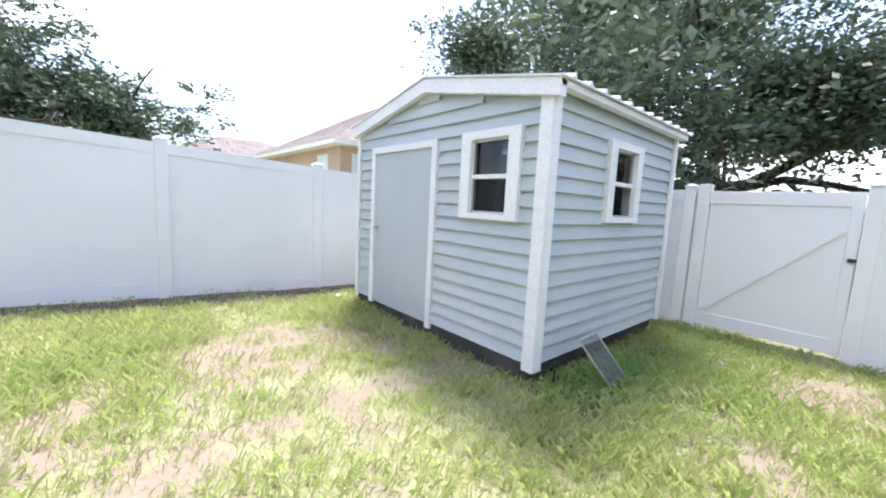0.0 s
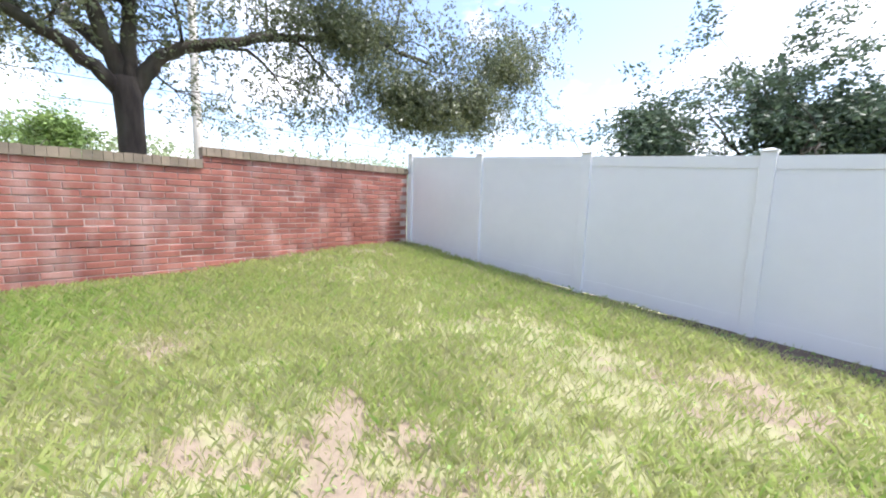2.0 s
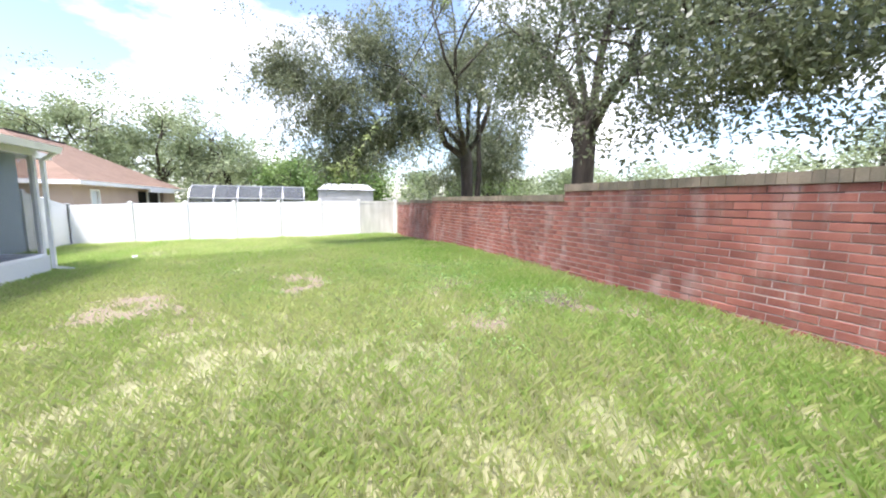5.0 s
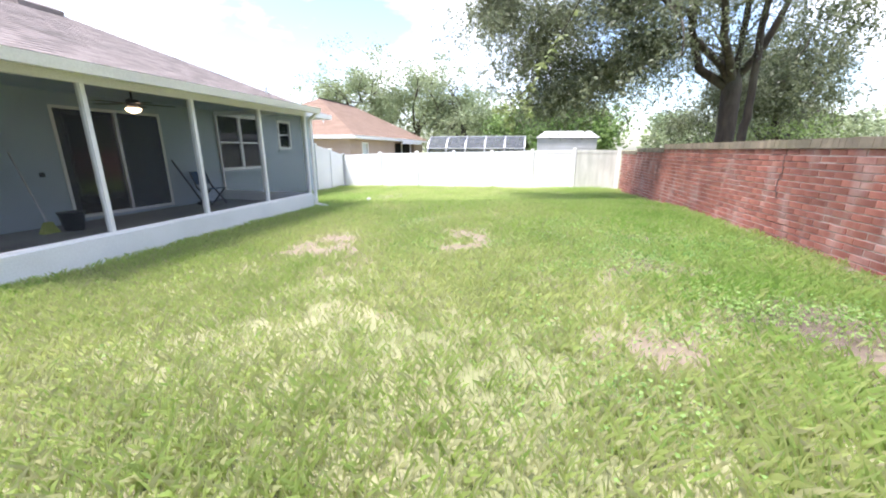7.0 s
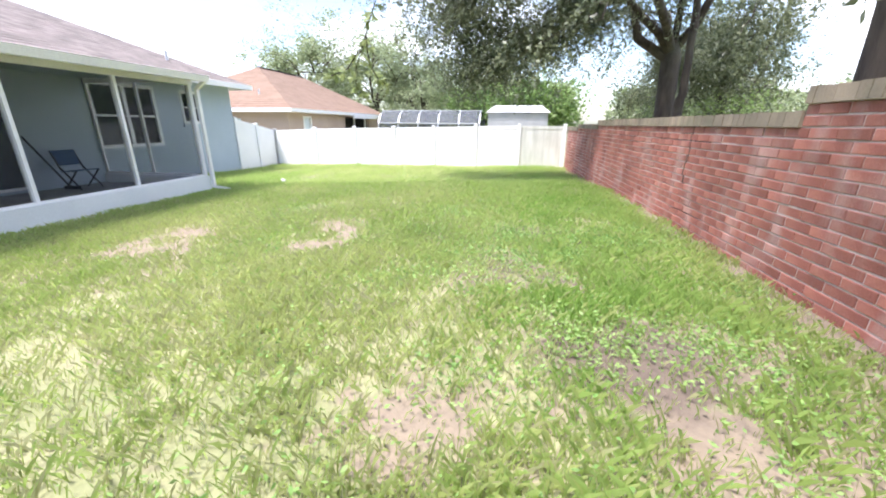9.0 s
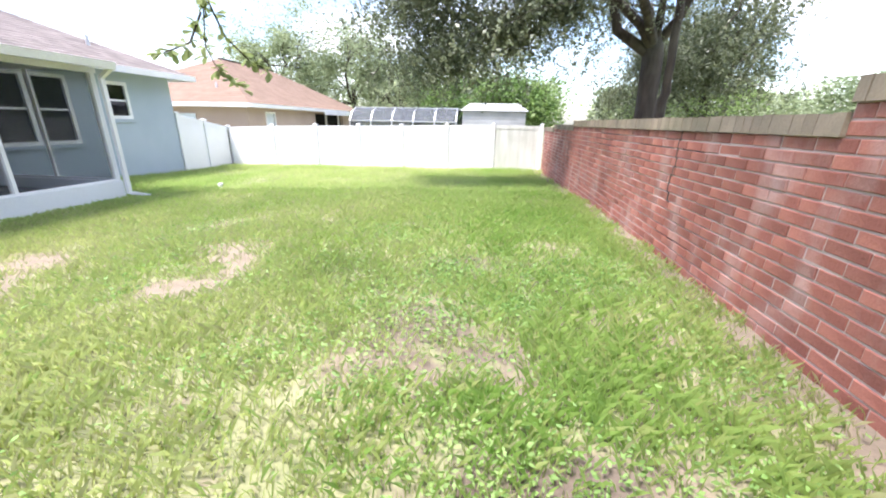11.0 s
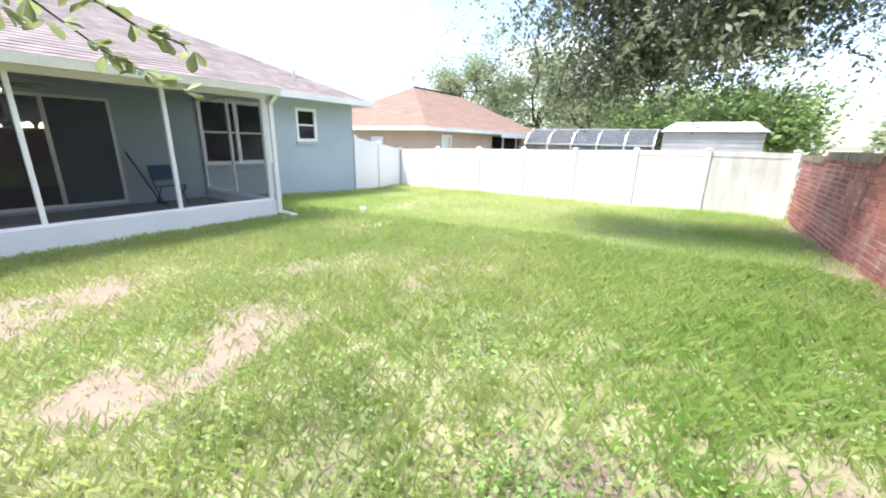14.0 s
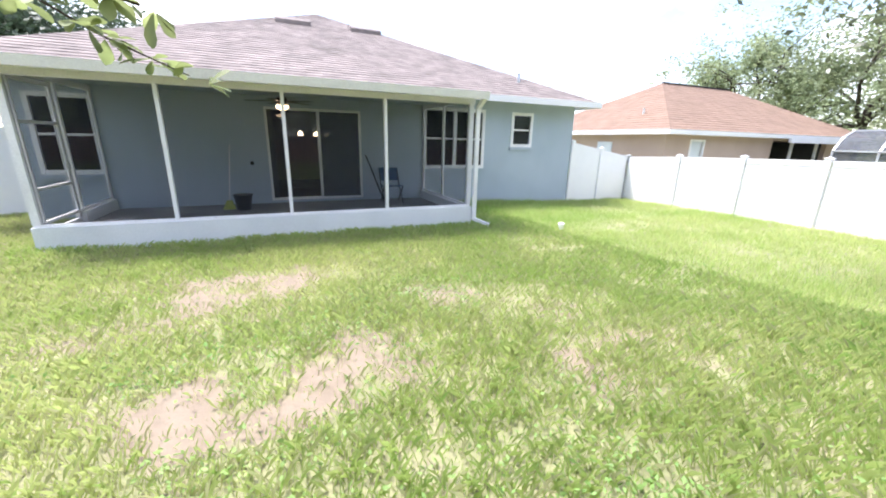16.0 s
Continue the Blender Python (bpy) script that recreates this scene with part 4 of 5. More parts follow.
def porch():
    root = thing("screened_porch", (PX, PS, -0.1), "screened porch with a pale knee wall and white aluminium posts", "porch")
    part("slab", box(PX, HX, PS, PN, -0.4, 0.06), M_SLAB, root, "dark painted concrete slab")
    KZ = 0.275
    part("knee_wall", box(PX - 0.02, PX + 0.13, PS - 0.02, PN + 0.02, -0.35, KZ - 0.02), M_KNEE, root)
    part("knee_wall", box(PX + 0.13, HX, PS - 0.02, PS + 0.11, -0.35, KZ - 0.02), M_KNEE, root)
    part("knee_wall", box(PX + 0.13, 1.86, PN - 0.11, PN + 0.02, -0.35, KZ - 0.02), M_KNEE, root)
    part("knee_wall", box(2.96, HX, PN - 0.11, PN + 0.02, -0.35, KZ - 0.02), M_KNEE, root)
    t = 0.045
    top = 2.20
    part("sill_rail", box(PX + 0.01, PX + 0.09, PS, PN, KZ - 0.02, KZ + 0.012), M_TRIM, root)
    for y in (PS + 0.03, -8.455, -6.795, -5.155, PN - 0.03):
        w = t if y in (PS + 0.03, PN - 0.03) else 0.026
        part("post", box(PX + 0.02, PX + 0.02 + 2 * t, y - w, y + w, KZ + 0.012, top), M_TRIM, root)
    part("header", box(PX - 0.02, PX + 0.12, PS - 0.02, PN + 0.02, top, 2.34), M_TRIM, root)
    for y in (PS + 0.03, PN - 0.03):
        part("side_rail", box(PX + 0.12, HX, y - 0.025, y + 0.025, KZ - 0.02, KZ + 0.02), M_TRIM, root)
        part("side_header", box(PX + 0.12, HX, y - 0.03, y + 0.03, top + 0.06, 2.36), M_TRIM, root)
        part("post", box(3.02, 3.08, y - 0.025, y + 0.025, KZ + 0.02, top + 0.06), M_TRIM, root)
        part("post", box(HX - 0.06, HX - 0.01, y - 0.025, y + 0.025, KZ + 0.02, top + 0.06), M_TRIM, root)
    ys = [PS + 0.03, -8.455, -6.795, -5.155, PN - 0.03]
    for a, b in zip(ys, ys[1:]):
        part("screen", box(PX + 0.064, PX + 0.066, a + 0.03, b - 0.03, KZ + 0.012, top), M_SCREEN, root)
    for y in (PS + 0.03, PN - 0.03):
        part("screen", box(PX + 0.12, HX - 0.06, y - 0.001, y + 0.001, KZ + 0.02, top + 0.06), M_SCREEN, root)
    # screen door in the north side
    dr = part("screen_door", box(1.87, 1.91, PN - 0.05, PN + 0.0, 0.08, 2.24), M_TRIM, root, "white aluminium screen door")
    for a, b, c, d in ((2.88, 2.95, 0.08, 2.24), (1.91, 2.88, 0.08, 0.16), (1.91, 2.88, 0.72, 0.76), (1.91, 2.88, 1.63, 1.67), (1.91, 2.88, 2.18, 2.24)):
        part("door_bar", box(a, b, PN - 0.05, PN, c, d), M_TRIM, dr)
    part("door_handle", box(2.84, 2.88, PN - 0.09, PN - 0.05, 0.96, 1.06), M_METAL, dr)
    # roof over the porch, ceiling, gutter and downspout
    e0, e1 = PS - 0.14, PN + 0.14
    ex, ez, rx, rz = 1.42, 2.40, 3.84, 2.70
    shingles((ex, e0, ez), (ex, e1, ez), (rx, e1, rz), (rx, e0, rz), 15, M_SHINGLE, root, tabs=0.32)
    part("ceiling", hexa([(ex + 0.03, e0 + 0.02, ez - 0.05), (HX, e0 + 0.02, ez - 0.02), (HX, e1 - 0.02, ez - 0.02), (ex + 0.03, e1 - 0.02, ez - 0.05),
                          (ex + 0.03, e0 + 0.02, ez - 0.012), (rx, e0 + 0.02, rz - 0.012), (rx, e1 - 0.02, rz - 0.012), (ex + 0.03, e1 - 0.02, ez - 0.012)]), M_STUCCO, root)
    gut = part("gutter", hexa([(ex - 0.07, e0, ez - 0.13), (ex + 0.03, e0, ez - 0.13), (ex + 0.03, e1, ez - 0.13), (ex - 0.07, e1, ez - 0.13),
                               (ex - 0.11, e0, ez - 0.005), (ex + 0.03, e0, ez - 0.005), (ex + 0.03, e1, ez - 0.005), (ex - 0.11, e1, ez - 0.005)]), M_TRIM, root)
    ds = part("downspout", beam((ex - 0.02, PS - 0.08, 2.29), (PX - 0.05, PS - 0.06, 2.12), 0.08, 0.06), M_TRIM, root, "white aluminium downspout")
    part("pipe", box(PX - 0.09, PX - 0.025, PS - 0.10, PS - 0.02, -0.02, 2.14, bevel=0.006), M_TRIM, ds)
    part("elbow", beam((PX - 0.055, PS - 0.06, 0.0), (PX - 0.25, PS - 0.32, -0.10), 0.08, 0.06), M_TRIM, ds)


porch()


def fan():
    root = thing("ceiling_fan", (2.95, -6.81, 2.38), "dark ceiling fan with a lit frosted bowl lamp", "fan")
    x, y = 2.95, -6.81
    part("rod", tube([(x, y, 2.42), (x, y, 2.22)], [0.015, 0.015], 8), M_BLACK, root)
    part("motor", tube([(x, y, 2.24), (x, y, 2.22), (x, y, 2.12), (x, y, 2.09)], [0.05, 0.10, 0.10, 0.06], 16), M_BLACK, root)
    for k in range(5):
        a = k * math.tau / 5 + 0.3
        d = Vector((math.cos(a), math.sin(a), 0))
        part("blade", beam(Vector((x, y, 2.16)) + d * 0.09, Vector((x, y, 2.15)) + d * 0.62, 0.12, 0.008), M_BLACK, root)
    part("lamp_bowl", tube([(x, y, 2.09), (x, y, 2.07), (x, y, 2.03), (x, y, 2.0)], [0.10, 0.12, 0.09, 0.02], 16), LAMP, root, "glowing frosted glass bowl", smooth=True)


fan()


def chandelier():
    x, y, z = 7.0, -7.62, 1.80
    root = thing("chandelier", (x, y, 2.5), "lit brass chandelier with small frosted shades indoors", "chandelier")
    part("rod", tube([(x, y, 2.5), (x, y, z)], [0.012, 0.012], 8), M_BLACK, root)
    for k in range(5):
        a = k * math.tau / 5 + 0.9
        px, py = x + 0.4 * math.cos(a), y + 0.4 * math.sin(a)
        arm = part("arm", tube([(x, y, z), (x + 0.2 * math.cos(a), y + 0.2 * math.sin(a), z - 0.12), (px, py, z - 0.10)], [0.01] * 3, 6), M_BLACK, root)
        part("shade", tube([(px, py, z - 0.10), (px, py, z - 0.14), (px, py, z - 0.22)], [0.03, 0.06, 0.075], 12), LAMP, arm, "glowing frosted shade", smooth=True)


chandelier()


def porch_clutter():
    b = thing("bucket", (3.6, -5.92, 0.06), "black plastic bucket on the porch slab", "bucket")
    part("tub", tube([(3.6, -5.92, 0.065), (3.6, -5.92, 0.33), (3.6, -5.92, 0.36)], [0.13, 0.17, 0.185], 16), M_BLACK, b)
    part("rim", tube([(3.6, -5.92, 0.36), (3.6, -5.92, 0.375)], [0.19, 0.19], 16), M_BLACK, b)
    br = thing("broom", (3.75, -5.65, 0.06), "upright broom with yellow-green bristles leaning on the wall", "broom")
    part("stick", tube([(3.75, -5.65, 0.25), (4.3, -5.72, 1.35)], [0.012, 0.012], 8), M_METAL, br)
    part("head", hexa([(3.66, -5.75, 0.062), (3.78, -5.75, 0.062), (3.78, -5.52, 0.062), (3.66, -5.52, 0.062), (3.70, -5.70, 0.24), (3.76, -5.70, 0.24), (3.76, -5.60, 0.24), (3.70, -5.60, 0.24)]), M_STRAWBROOM, br)
    ch = thing("folding_chair", (3.9, -9.1, 0.06), "blue folding camp chair with a black frame", "chair")
    x0, x1, y0, y1 = 3.62, 4.02, -9.35, -8.90
    for y in (y0, y1):
        part("leg", beam((x0, y, 0.06), (x1, y, 0.52), 0.022, 0.022), M_BLACK, ch)
        part("leg", beam((x1, y, 0.06), (x0, y, 0.46), 0.022, 0.022), M_BLACK, ch)
        part("back_post", beam((x1 - 0.02, y, 0.46), (x1 + 0.14, y, 0.86), 0.022, 0.022), M_BLACK, ch)
    part("seat", hexa([(x0, y0, 0.45), (x1, y0, 0.42), (x1, y1, 0.42), (x0, y1, 0.45), (x0, y0, 0.47), (x1, y0, 0.44), (x1, y1, 0.44), (x0, y1, 0.47)]), M_BLUE, ch)
    part("backrest", hexa([(x1 + 0.03, y0, 0.56), (x1 + 0.05, y0, 0.55), (x1 + 0.05, y1, 0.55), (x1 + 0.03, y1, 0.56), (x1 + 0.12, y0, 0.86), (x1 + 0.14, y0, 0.85), (x1 + 0.14, y1, 0.85), (x1 + 0.12, y1, 0.86)]), M_BLUE, ch)
    mp = thing("push_broom", (4.1, -8.75, 0.06), "dark long-handled push broom leaning on the wall", "broom")
    part("stick", tube([(3.95, -8.95, 0.10), (4.32, -8.62, 1.15)], [0.018, 0.018], 8), M_BLACK, mp)
    part("head", box(3.78, 4.12, -9.02, -8.94, 0.06, 0.13, bevel=0.01), M_BLACK, mp)


porch_clutter()


def drain_cap():
    x, y = 0.79, -11.80
    g = lawn(x, y)
    d = thing("drain_cap", (x, y, g), "white plastic drain cap standing in the grass", "drain cap")
    part("pipe", tube([(x, y, g - 0.1), (x, y, g + 0.10)], [0.05, 0.05], 14), M_TRIM, d)
    part("cap", tube([(x, y, g + 0.10), (x, y, g + 0.13), (x, y, g + 0.135)], [0.06, 0.06, 0.05], 14), M_TRIM, d)


drain_cap()


# ---- trees ----
def leaf_mesh(name, centres, size, material, parent, rnd, flat=0.4, kind="stuff"):
    """Many small folded leaves, one diamond each, scattered round the given points with a spread each."""
    rs = np.random.RandomState(rnd)
    c = np.array([p[:3] for p in centres])
    n = len(c)
    d = rs.normal(size=(n, 3))
    d[:, 2] *= flat
    d /= np.linalg.norm(d, axis=1)[:, None]
    o = rs.normal(size=(n, 3))
    s = np.cross(d, o)
    s /= np.linalg.norm(s, axis=1)[:, None] + 1e-9
    ln = (size * rs.uniform(0.6, 1.3, n))[:, None]
    shape = ((-0.5, 0), (0.05, 0.24), (0.5, 0), (0.05, -0.24))
    k = len(shape)
    v = np.stack([c + d * ln * p + s * ln * q for p, q in shape], 1).reshape(-1, 3)
    v -= np.array(origin(parent))
    me = bpy.data.meshes.new(name)
    me.vertices.add(k * n)
    me.vertices.foreach_set("co", v.ravel())
    me.loops.add(k * n)
    me.loops.foreach_set("vertex_index", np.arange(k * n))
    me.polygons.add(n)
    me.polygons.foreach_set("loop_start", np.arange(n) * k)
    me.polygons.foreach_set("loop_total", np.full(n, k))
    me.update(calc_edges=True)
    me.materials.append(material)
    ob = new(name, me)
    ob.parent = parent
    return tagged(ob, kind=kind)


def grow(rnd, start, way, length, radius, depth, out, tips, droop=0.0, wander=0.25):
    """A limb that wanders, tapers and forks; out gets (points, radii), tips the fine ends."""
    pts, rad = [Vector(start)], [radius]
    d = Vector(way).normalized()
    steps = 5
    for i in range(steps):
        d = (d + Vector((rnd.gauss(0, wander), rnd.gauss(0, wander), rnd.gauss(0, wander) - droop * (i / steps)))).normalized()
        pts.append(pts[-1] + d * length / steps)
        rad.append(radius * (1 - 0.62 * (i + 1) / steps))
    out.append((pts, rad))
    if depth == 0:
        tips.extend(pts[2:])
        return
    for k in range(3 if depth > 1 else 4):
        j = rnd.choice((2, 3, 4, 5)) if k else 5
        side = d.orthogonal().normalized()
        side.rotate(Matrix.Rotation(rnd.uniform(0, math.tau), 3, d))
        nd = (d * rnd.uniform(0.5, 0.9) + side * rnd.uniform(0.5, 1.0)).normalized()
        grow(rnd, pts[j], nd, length * rnd.uniform(0.55, 0.75), max(rad[j] * 0.7, 0.008), depth - 1, out, tips, droop, wander)


def bough(points, r0, r1, rnd):
    """A long limb through a few places, rounded off and slightly gnarled: its points and radii."""
    p = [Vector(q) for q in points]
    p = [p[0] * 2 - p[1]] + p + [p[-1] * 2 - p[-2]]
    out = []
    for a, b, c, d in zip(p, p[1:], p[2:], p[3:]):
        for k in range(4):
            t = k / 4
            q = 0.5 * ((2 * b) + (c - a) * t + (2 * a - 5 * b + 4 * c - d) * t * t + (3 * b - a - 3 * c + d) * t ** 3)
            out.append(q + Vector((rnd.gauss(0, 0.018), rnd.gauss(0, 0.018), rnd.gauss(0, 0.018))))
    out.append(p[-2])
    n = len(out) - 1
    return out, [(r0 + (r1 - r0) * (i / n) ** 0.8) * rnd.uniform(0.94, 1.08) for i in range(n + 1)]


def tree(name, label, foot, height, limbs, seed, leaves, size, material, radius=0.24, spread=0.42, depth=2, droop=0.12, extra=(), lean=(0, 0), cut=None, clump=0.17, share=0.5, boughs=(), sprig=0.0):
    """Trunk, limbs given as (height on the trunk, direction, length), boughs through given places, and a crown of leaves along the twigs."""
    rnd = random.Random(seed)
    x, y = foot
    z = lawn(x, y) - 0.1
    root = thing(name, (x, y, z), label, "tree", group="oaks round the yard" if name == "oak_tree" else "trees in the neighbouring yards")
    out, tips = [], []
    top = height
    pts = [Vector((x + lean[0] * t + 0.04 * math.sin(3 * t + seed), y + lean[1] * t + 0.04 * math.cos(4 * t + seed), z + top * t)) for t in (0, 0.08, 0.3, 0.45, 0.6, 0.75, 0.9, 1.0)]
    rad = [radius * k for k in (1.45, 1.1, 1.0, 0.95, 0.93, 0.94, 0.98, 0.75)]
    part("trunk", tube(pts, rad, 14), M_BARK, root, smooth=True)
    for h, way, length, r in limbs:
        t = h / top
        p = pts[0] + (pts[-1] - pts[0]) * t
        mine = []
        grow(rnd, p, way, length, r, depth, mine, tips, droop)
        bm = bmesh.new()
        for q, s in mine:
            tube(q, s, 6 if s[0] > 0.03 else 4, bm)
        part("limb", bm, M_BARK, root, smooth=True)
        out += mine
    for places, r0, r1, bare_part in boughs:
        q, s = bough(places, r0, r1, rnd)
        mine = [(q, s)]
        n = len(q)
        for k in range(int(n * bare_part), n, 2):
            d = (q[min(k + 1, n - 1)] - q[k - 1]).normalized()
            side = d.orthogonal().normalized()
            side.rotate(Matrix.Rotation(rnd.uniform(0, math.tau), 3, d))
            grow(rnd, q[k], d * 0.5 + side + Vector((0, 0, 0.25)), rnd.uniform(0.9, 1.7), max(0.012, s[k] * 0.42), 1, mine, tips, droop + 0.1)
        bm = bmesh.new()
        for a, b in mine:
            tube(a, b, 10 if b[0] > 0.06 else 4, bm)
        part("limb", bm, M_BARK, root, smooth=True)
        out += mine[1:]
    rs = random.Random(seed + 1)
    pool = tips + [p for q, r in out for p in q[3:] if r[0] < 0.09]
    cs = []
    per = 60
    nest = 0
    while len(cs) < leaves:
        if extra and rs.random() < share:
            cx, cy, cz, ax, ay, az = rs.choice(extra)
            d = V((rs.gauss(0, 1), rs.gauss(0, 1), rs.gauss(0, 1))).normalized() * min(1.15, abs(rs.gauss(0.25, 0.45)))
            p = V((cx + d.x * ax, cy + d.y * ay, cz + d.z * az))
        else:
            q = rs.choice(pool)
            p = q + V((rs.gauss(0, spread), rs.gauss(0, spread), rs.gauss(0, spread * 0.7)))
        r = clump * rs.uniform(0.6, 1.5)
        if cut and not cut(p):
            nest += 1
            if nest > 200000:
                break
            continue
        if sprig:
            for _ in range(rs.randint(5, 13)):
                d = V((rs.gauss(0, 1), rs.gauss(0, 1), rs.gauss(-0.35, 0.6))).normalized()
                q = p + V((rs.gauss(0, r), rs.gauss(0, r), rs.gauss(0, r * 0.7)))
                for k in range(rs.randint(7, 16)):
                    d = (d + V((0, 0, -0.10))).normalized()
                    q = q + d * sprig * 0.075
                    cs.append(q + V((rs.gauss(0, 0.028), rs.gauss(0, 0.028), rs.gauss(0, 0.028))))
            continue
        for _ in range(int(per * rs.uniform(0.4, 1.5))):
            cs.append(p + V((rs.gauss(0, r), rs.gauss(0, r), rs.gauss(0, r * 0.6) - abs(rs.gauss(0, r * 0.5)))))
    leaf_mesh("crown", cs, size, material, root, seed, flat=1.0 if sprig else 0.5)
    return root


def over_wall(q):
    return q.z > 2.05 and not (q.x > -4.6 and q.z < 3.2)


tree("oak_tree", "spreading live oak with a forked trunk behind the brick wall", (-9.0, 1.22), 3.2, [(3.1, (-0.6, -0.4, 0.8), 3.4, 0.11)],
     11, 140000, 0.076, M_LEAF, radius=0.19, cut=over_wall, droop=0.05, lean=(0, 0.08), sprig=0.5,
     boughs=[([(-9.0, 1.22, 2.75), (-8.95, 0.90, 3.15), (-8.9, 0.40, 3.50), (-8.85, -0.23, 3.68), (-8.8, -1.0, 3.65), (-8.7, -1.7, 3.83), (-8.6, -2.4, 3.75)], 0.12, 0.035, 0.3),
             ([(-9.0, 1.33, 2.8), (-8.95, 1.55, 3.25), (-8.9, 2.0, 3.68), (-8.8, 2.83, 4.02), (-8.7, 3.7, 4.30), (-8.6, 4.6, 4.48), (-8.5, 5.7, 4.66), (-8.4, 6.9, 4.6)], 0.13, 0.04, 0.3),
             ([(-9.0, 1.25, 2.9), (-9.1, 1.0, 3.9), (-9.2, 0.6, 4.8), (-9.3, 0.2, 5.9)], 0.14, 0.05, 0.4), ([(-9.0, 1.30, 2.9), (-9.0, 1.33, 3.8), (-8.9, 1.45, 4.8), (-8.8, 1.7, 5.9)], 0.13, 0.05, 0.4)],
     share=0.6, extra=[(-9.1, 1.3, 5.8, 3.0, 4.2, 1.5), (-8.3, 4.6, 4.7, 1.3, 2.4, 0.9), (-8.6, -1.2, 4.7, 1.4, 1.6, 0.8), (-7.7, 8.9, 4.9, 1.8, 2.4, 1.7), (-7.8, 7.6, 3.7, 1.3, 2.2, 1.3), (-8.2, 6.2, 3.6, 1.0, 1.8, 0.8)])
tree("oak_tree", "live oak with a lichened low-forked trunk behind the brick wall", (-8.6, -6.88), 3.15, [(3.0, (-0.6, 0.2, 0.9), 3.4, 0.10)],
     23, 66000, 0.078, M_LEAF, radius=0.235, lean=(0, 0.26), cut=over_wall, droop=0.05, sprig=0.5, share=0.45,
     boughs=[([(-8.6, -6.75, 2.6), (-8.6, -6.95, 3.25), (-8.5, -7.15, 3.85), (-8.4, -7.8, 4.6), (-8.3, -8.5, 5.6)], 0.16, 0.06, 0.45),
             ([(-8.6, -6.65, 2.7), (-8.7, -6.52, 3.8), (-8.8, -6.4, 5.0), (-8.9, -6.2, 6.1)], 0.13, 0.05, 0.45),
             ([(-8.6, -6.58, 2.7), (-8.5, -6.08, 3.3), (-8.4, -5.5, 3.58), (-8.3, -4.8, 3.76), (-8.2, -4.1, 3.84), (-8.1, -3.3, 3.6)], 0.13, 0.035, 0.4),
             ([(-8.45, -5.6, 3.5), (-8.4, -5.3, 4.2), (-8.3, -5.05, 4.95), (-8.2, -4.7, 5.9)], 0.09, 0.04, 0.3)],
     extra=[(-9.2, -6.4, 6.0, 3.0, 4.2, 1.6), (-8.5, -3.7, 4.5, 1.3, 1.6, 1.0), (-8.3, -3.0, 3.2, 0.8, 1.2, 0.8), (-8.8, -9.3, 4.8, 1.6, 1.8, 1.3)])
# its crown takes the leaf colour brightened for sun
tree("oak_tree", "old live oak with a split trunk and long drooping limbs", (-9.35, -14.0), 3.9,
     [(3.5, (1.0, 0.15, 0.36), 5.2, 0.14), (3.6, (0.5, 0.9, 0.5), 3.8, 0.12), (3.7, (-0.5, 0.1, 0.9), 3.4, 0.12), (3.7, (0.95, 0.4, 0.5), 5.0, 0.12), (3.6, (0.2, -0.9, 0.6), 3.8, 0.12)],
     35, 170000, 0.08, M_LEAF_SUNLIT, radius=0.25, lean=(0.0, -0.06), droop=0.06, share=0.72, sprig=0.55,
     boughs=[([(-9.25, -13.78, -0.3), (-9.25, -13.85, 1.2), (-9.3, -14.0, 2.6), (-9.3, -13.9, 3.6), (-9.2, -13.6, 5.2)], 0.17, 0.07, 0.75),
             ([(-9.35, -12.95, -0.3), (-9.35, -13.0, 1.7), (-9.35, -12.9, 2.8), (-9.35, -13.05, 4.7), (-9.4, -13.0, 6.0)], 0.13, 0.06, 0.7)],
     cut=lambda q: q.z > 1.75 and (q.z > 2.1 or q.x < -3.4) and q.x < -0.9,
     extra=[(-4.3, -12.4, 4.7, 3.0, 2.0, 2.1), (-3.9, -12.4, 4.0, 2.6, 1.8, 1.7), (-4.5, -12.3, 2.9, 1.3, 0.9, 0.95), (-8.8, -13.6, 6.6, 3.2, 3.4, 1.4), (-6.2, -13.0, 5.2, 2.0, 1.8, 1.1), (-10.2, -16.2, 3.2, 0.9, 1.1, 1.2), (-6.8, -13.0, 4.2, 2.0, 1.6, 1.5), (-2.8, -12.8, 5.2, 1.6, 1.6, 1.4), (-5.2, -12.6, 6.2, 3.0, 2.0, 1.5), (-5.8, -13.6, 3.6, 1.9, 1.3, 0.8)])
tree("oak_tree", "leafy live oak standing further back behind the brick wall", (-13.2, -19.0), 2.6,
     [(2.0, (math.cos(a), math.sin(a), 0.7), 3.2, 0.12) for a in (0.2, 1.5, 2.7, 3.9, 5.2)] + [(2.4, (0, 0, 1), 3.4, 0.13)], 37, 45000, 0.12, M_LEAF, radius=0.2, droop=0.1, sprig=0.6, clump=0.3,
     cut=lambda q: q.z > 1.2, extra=[(-11.8, -17.0, 3.4, 1.5, 2.0, 1.5), (-13.0, -19.5, 4.4, 2.4, 2.4, 2.0)])
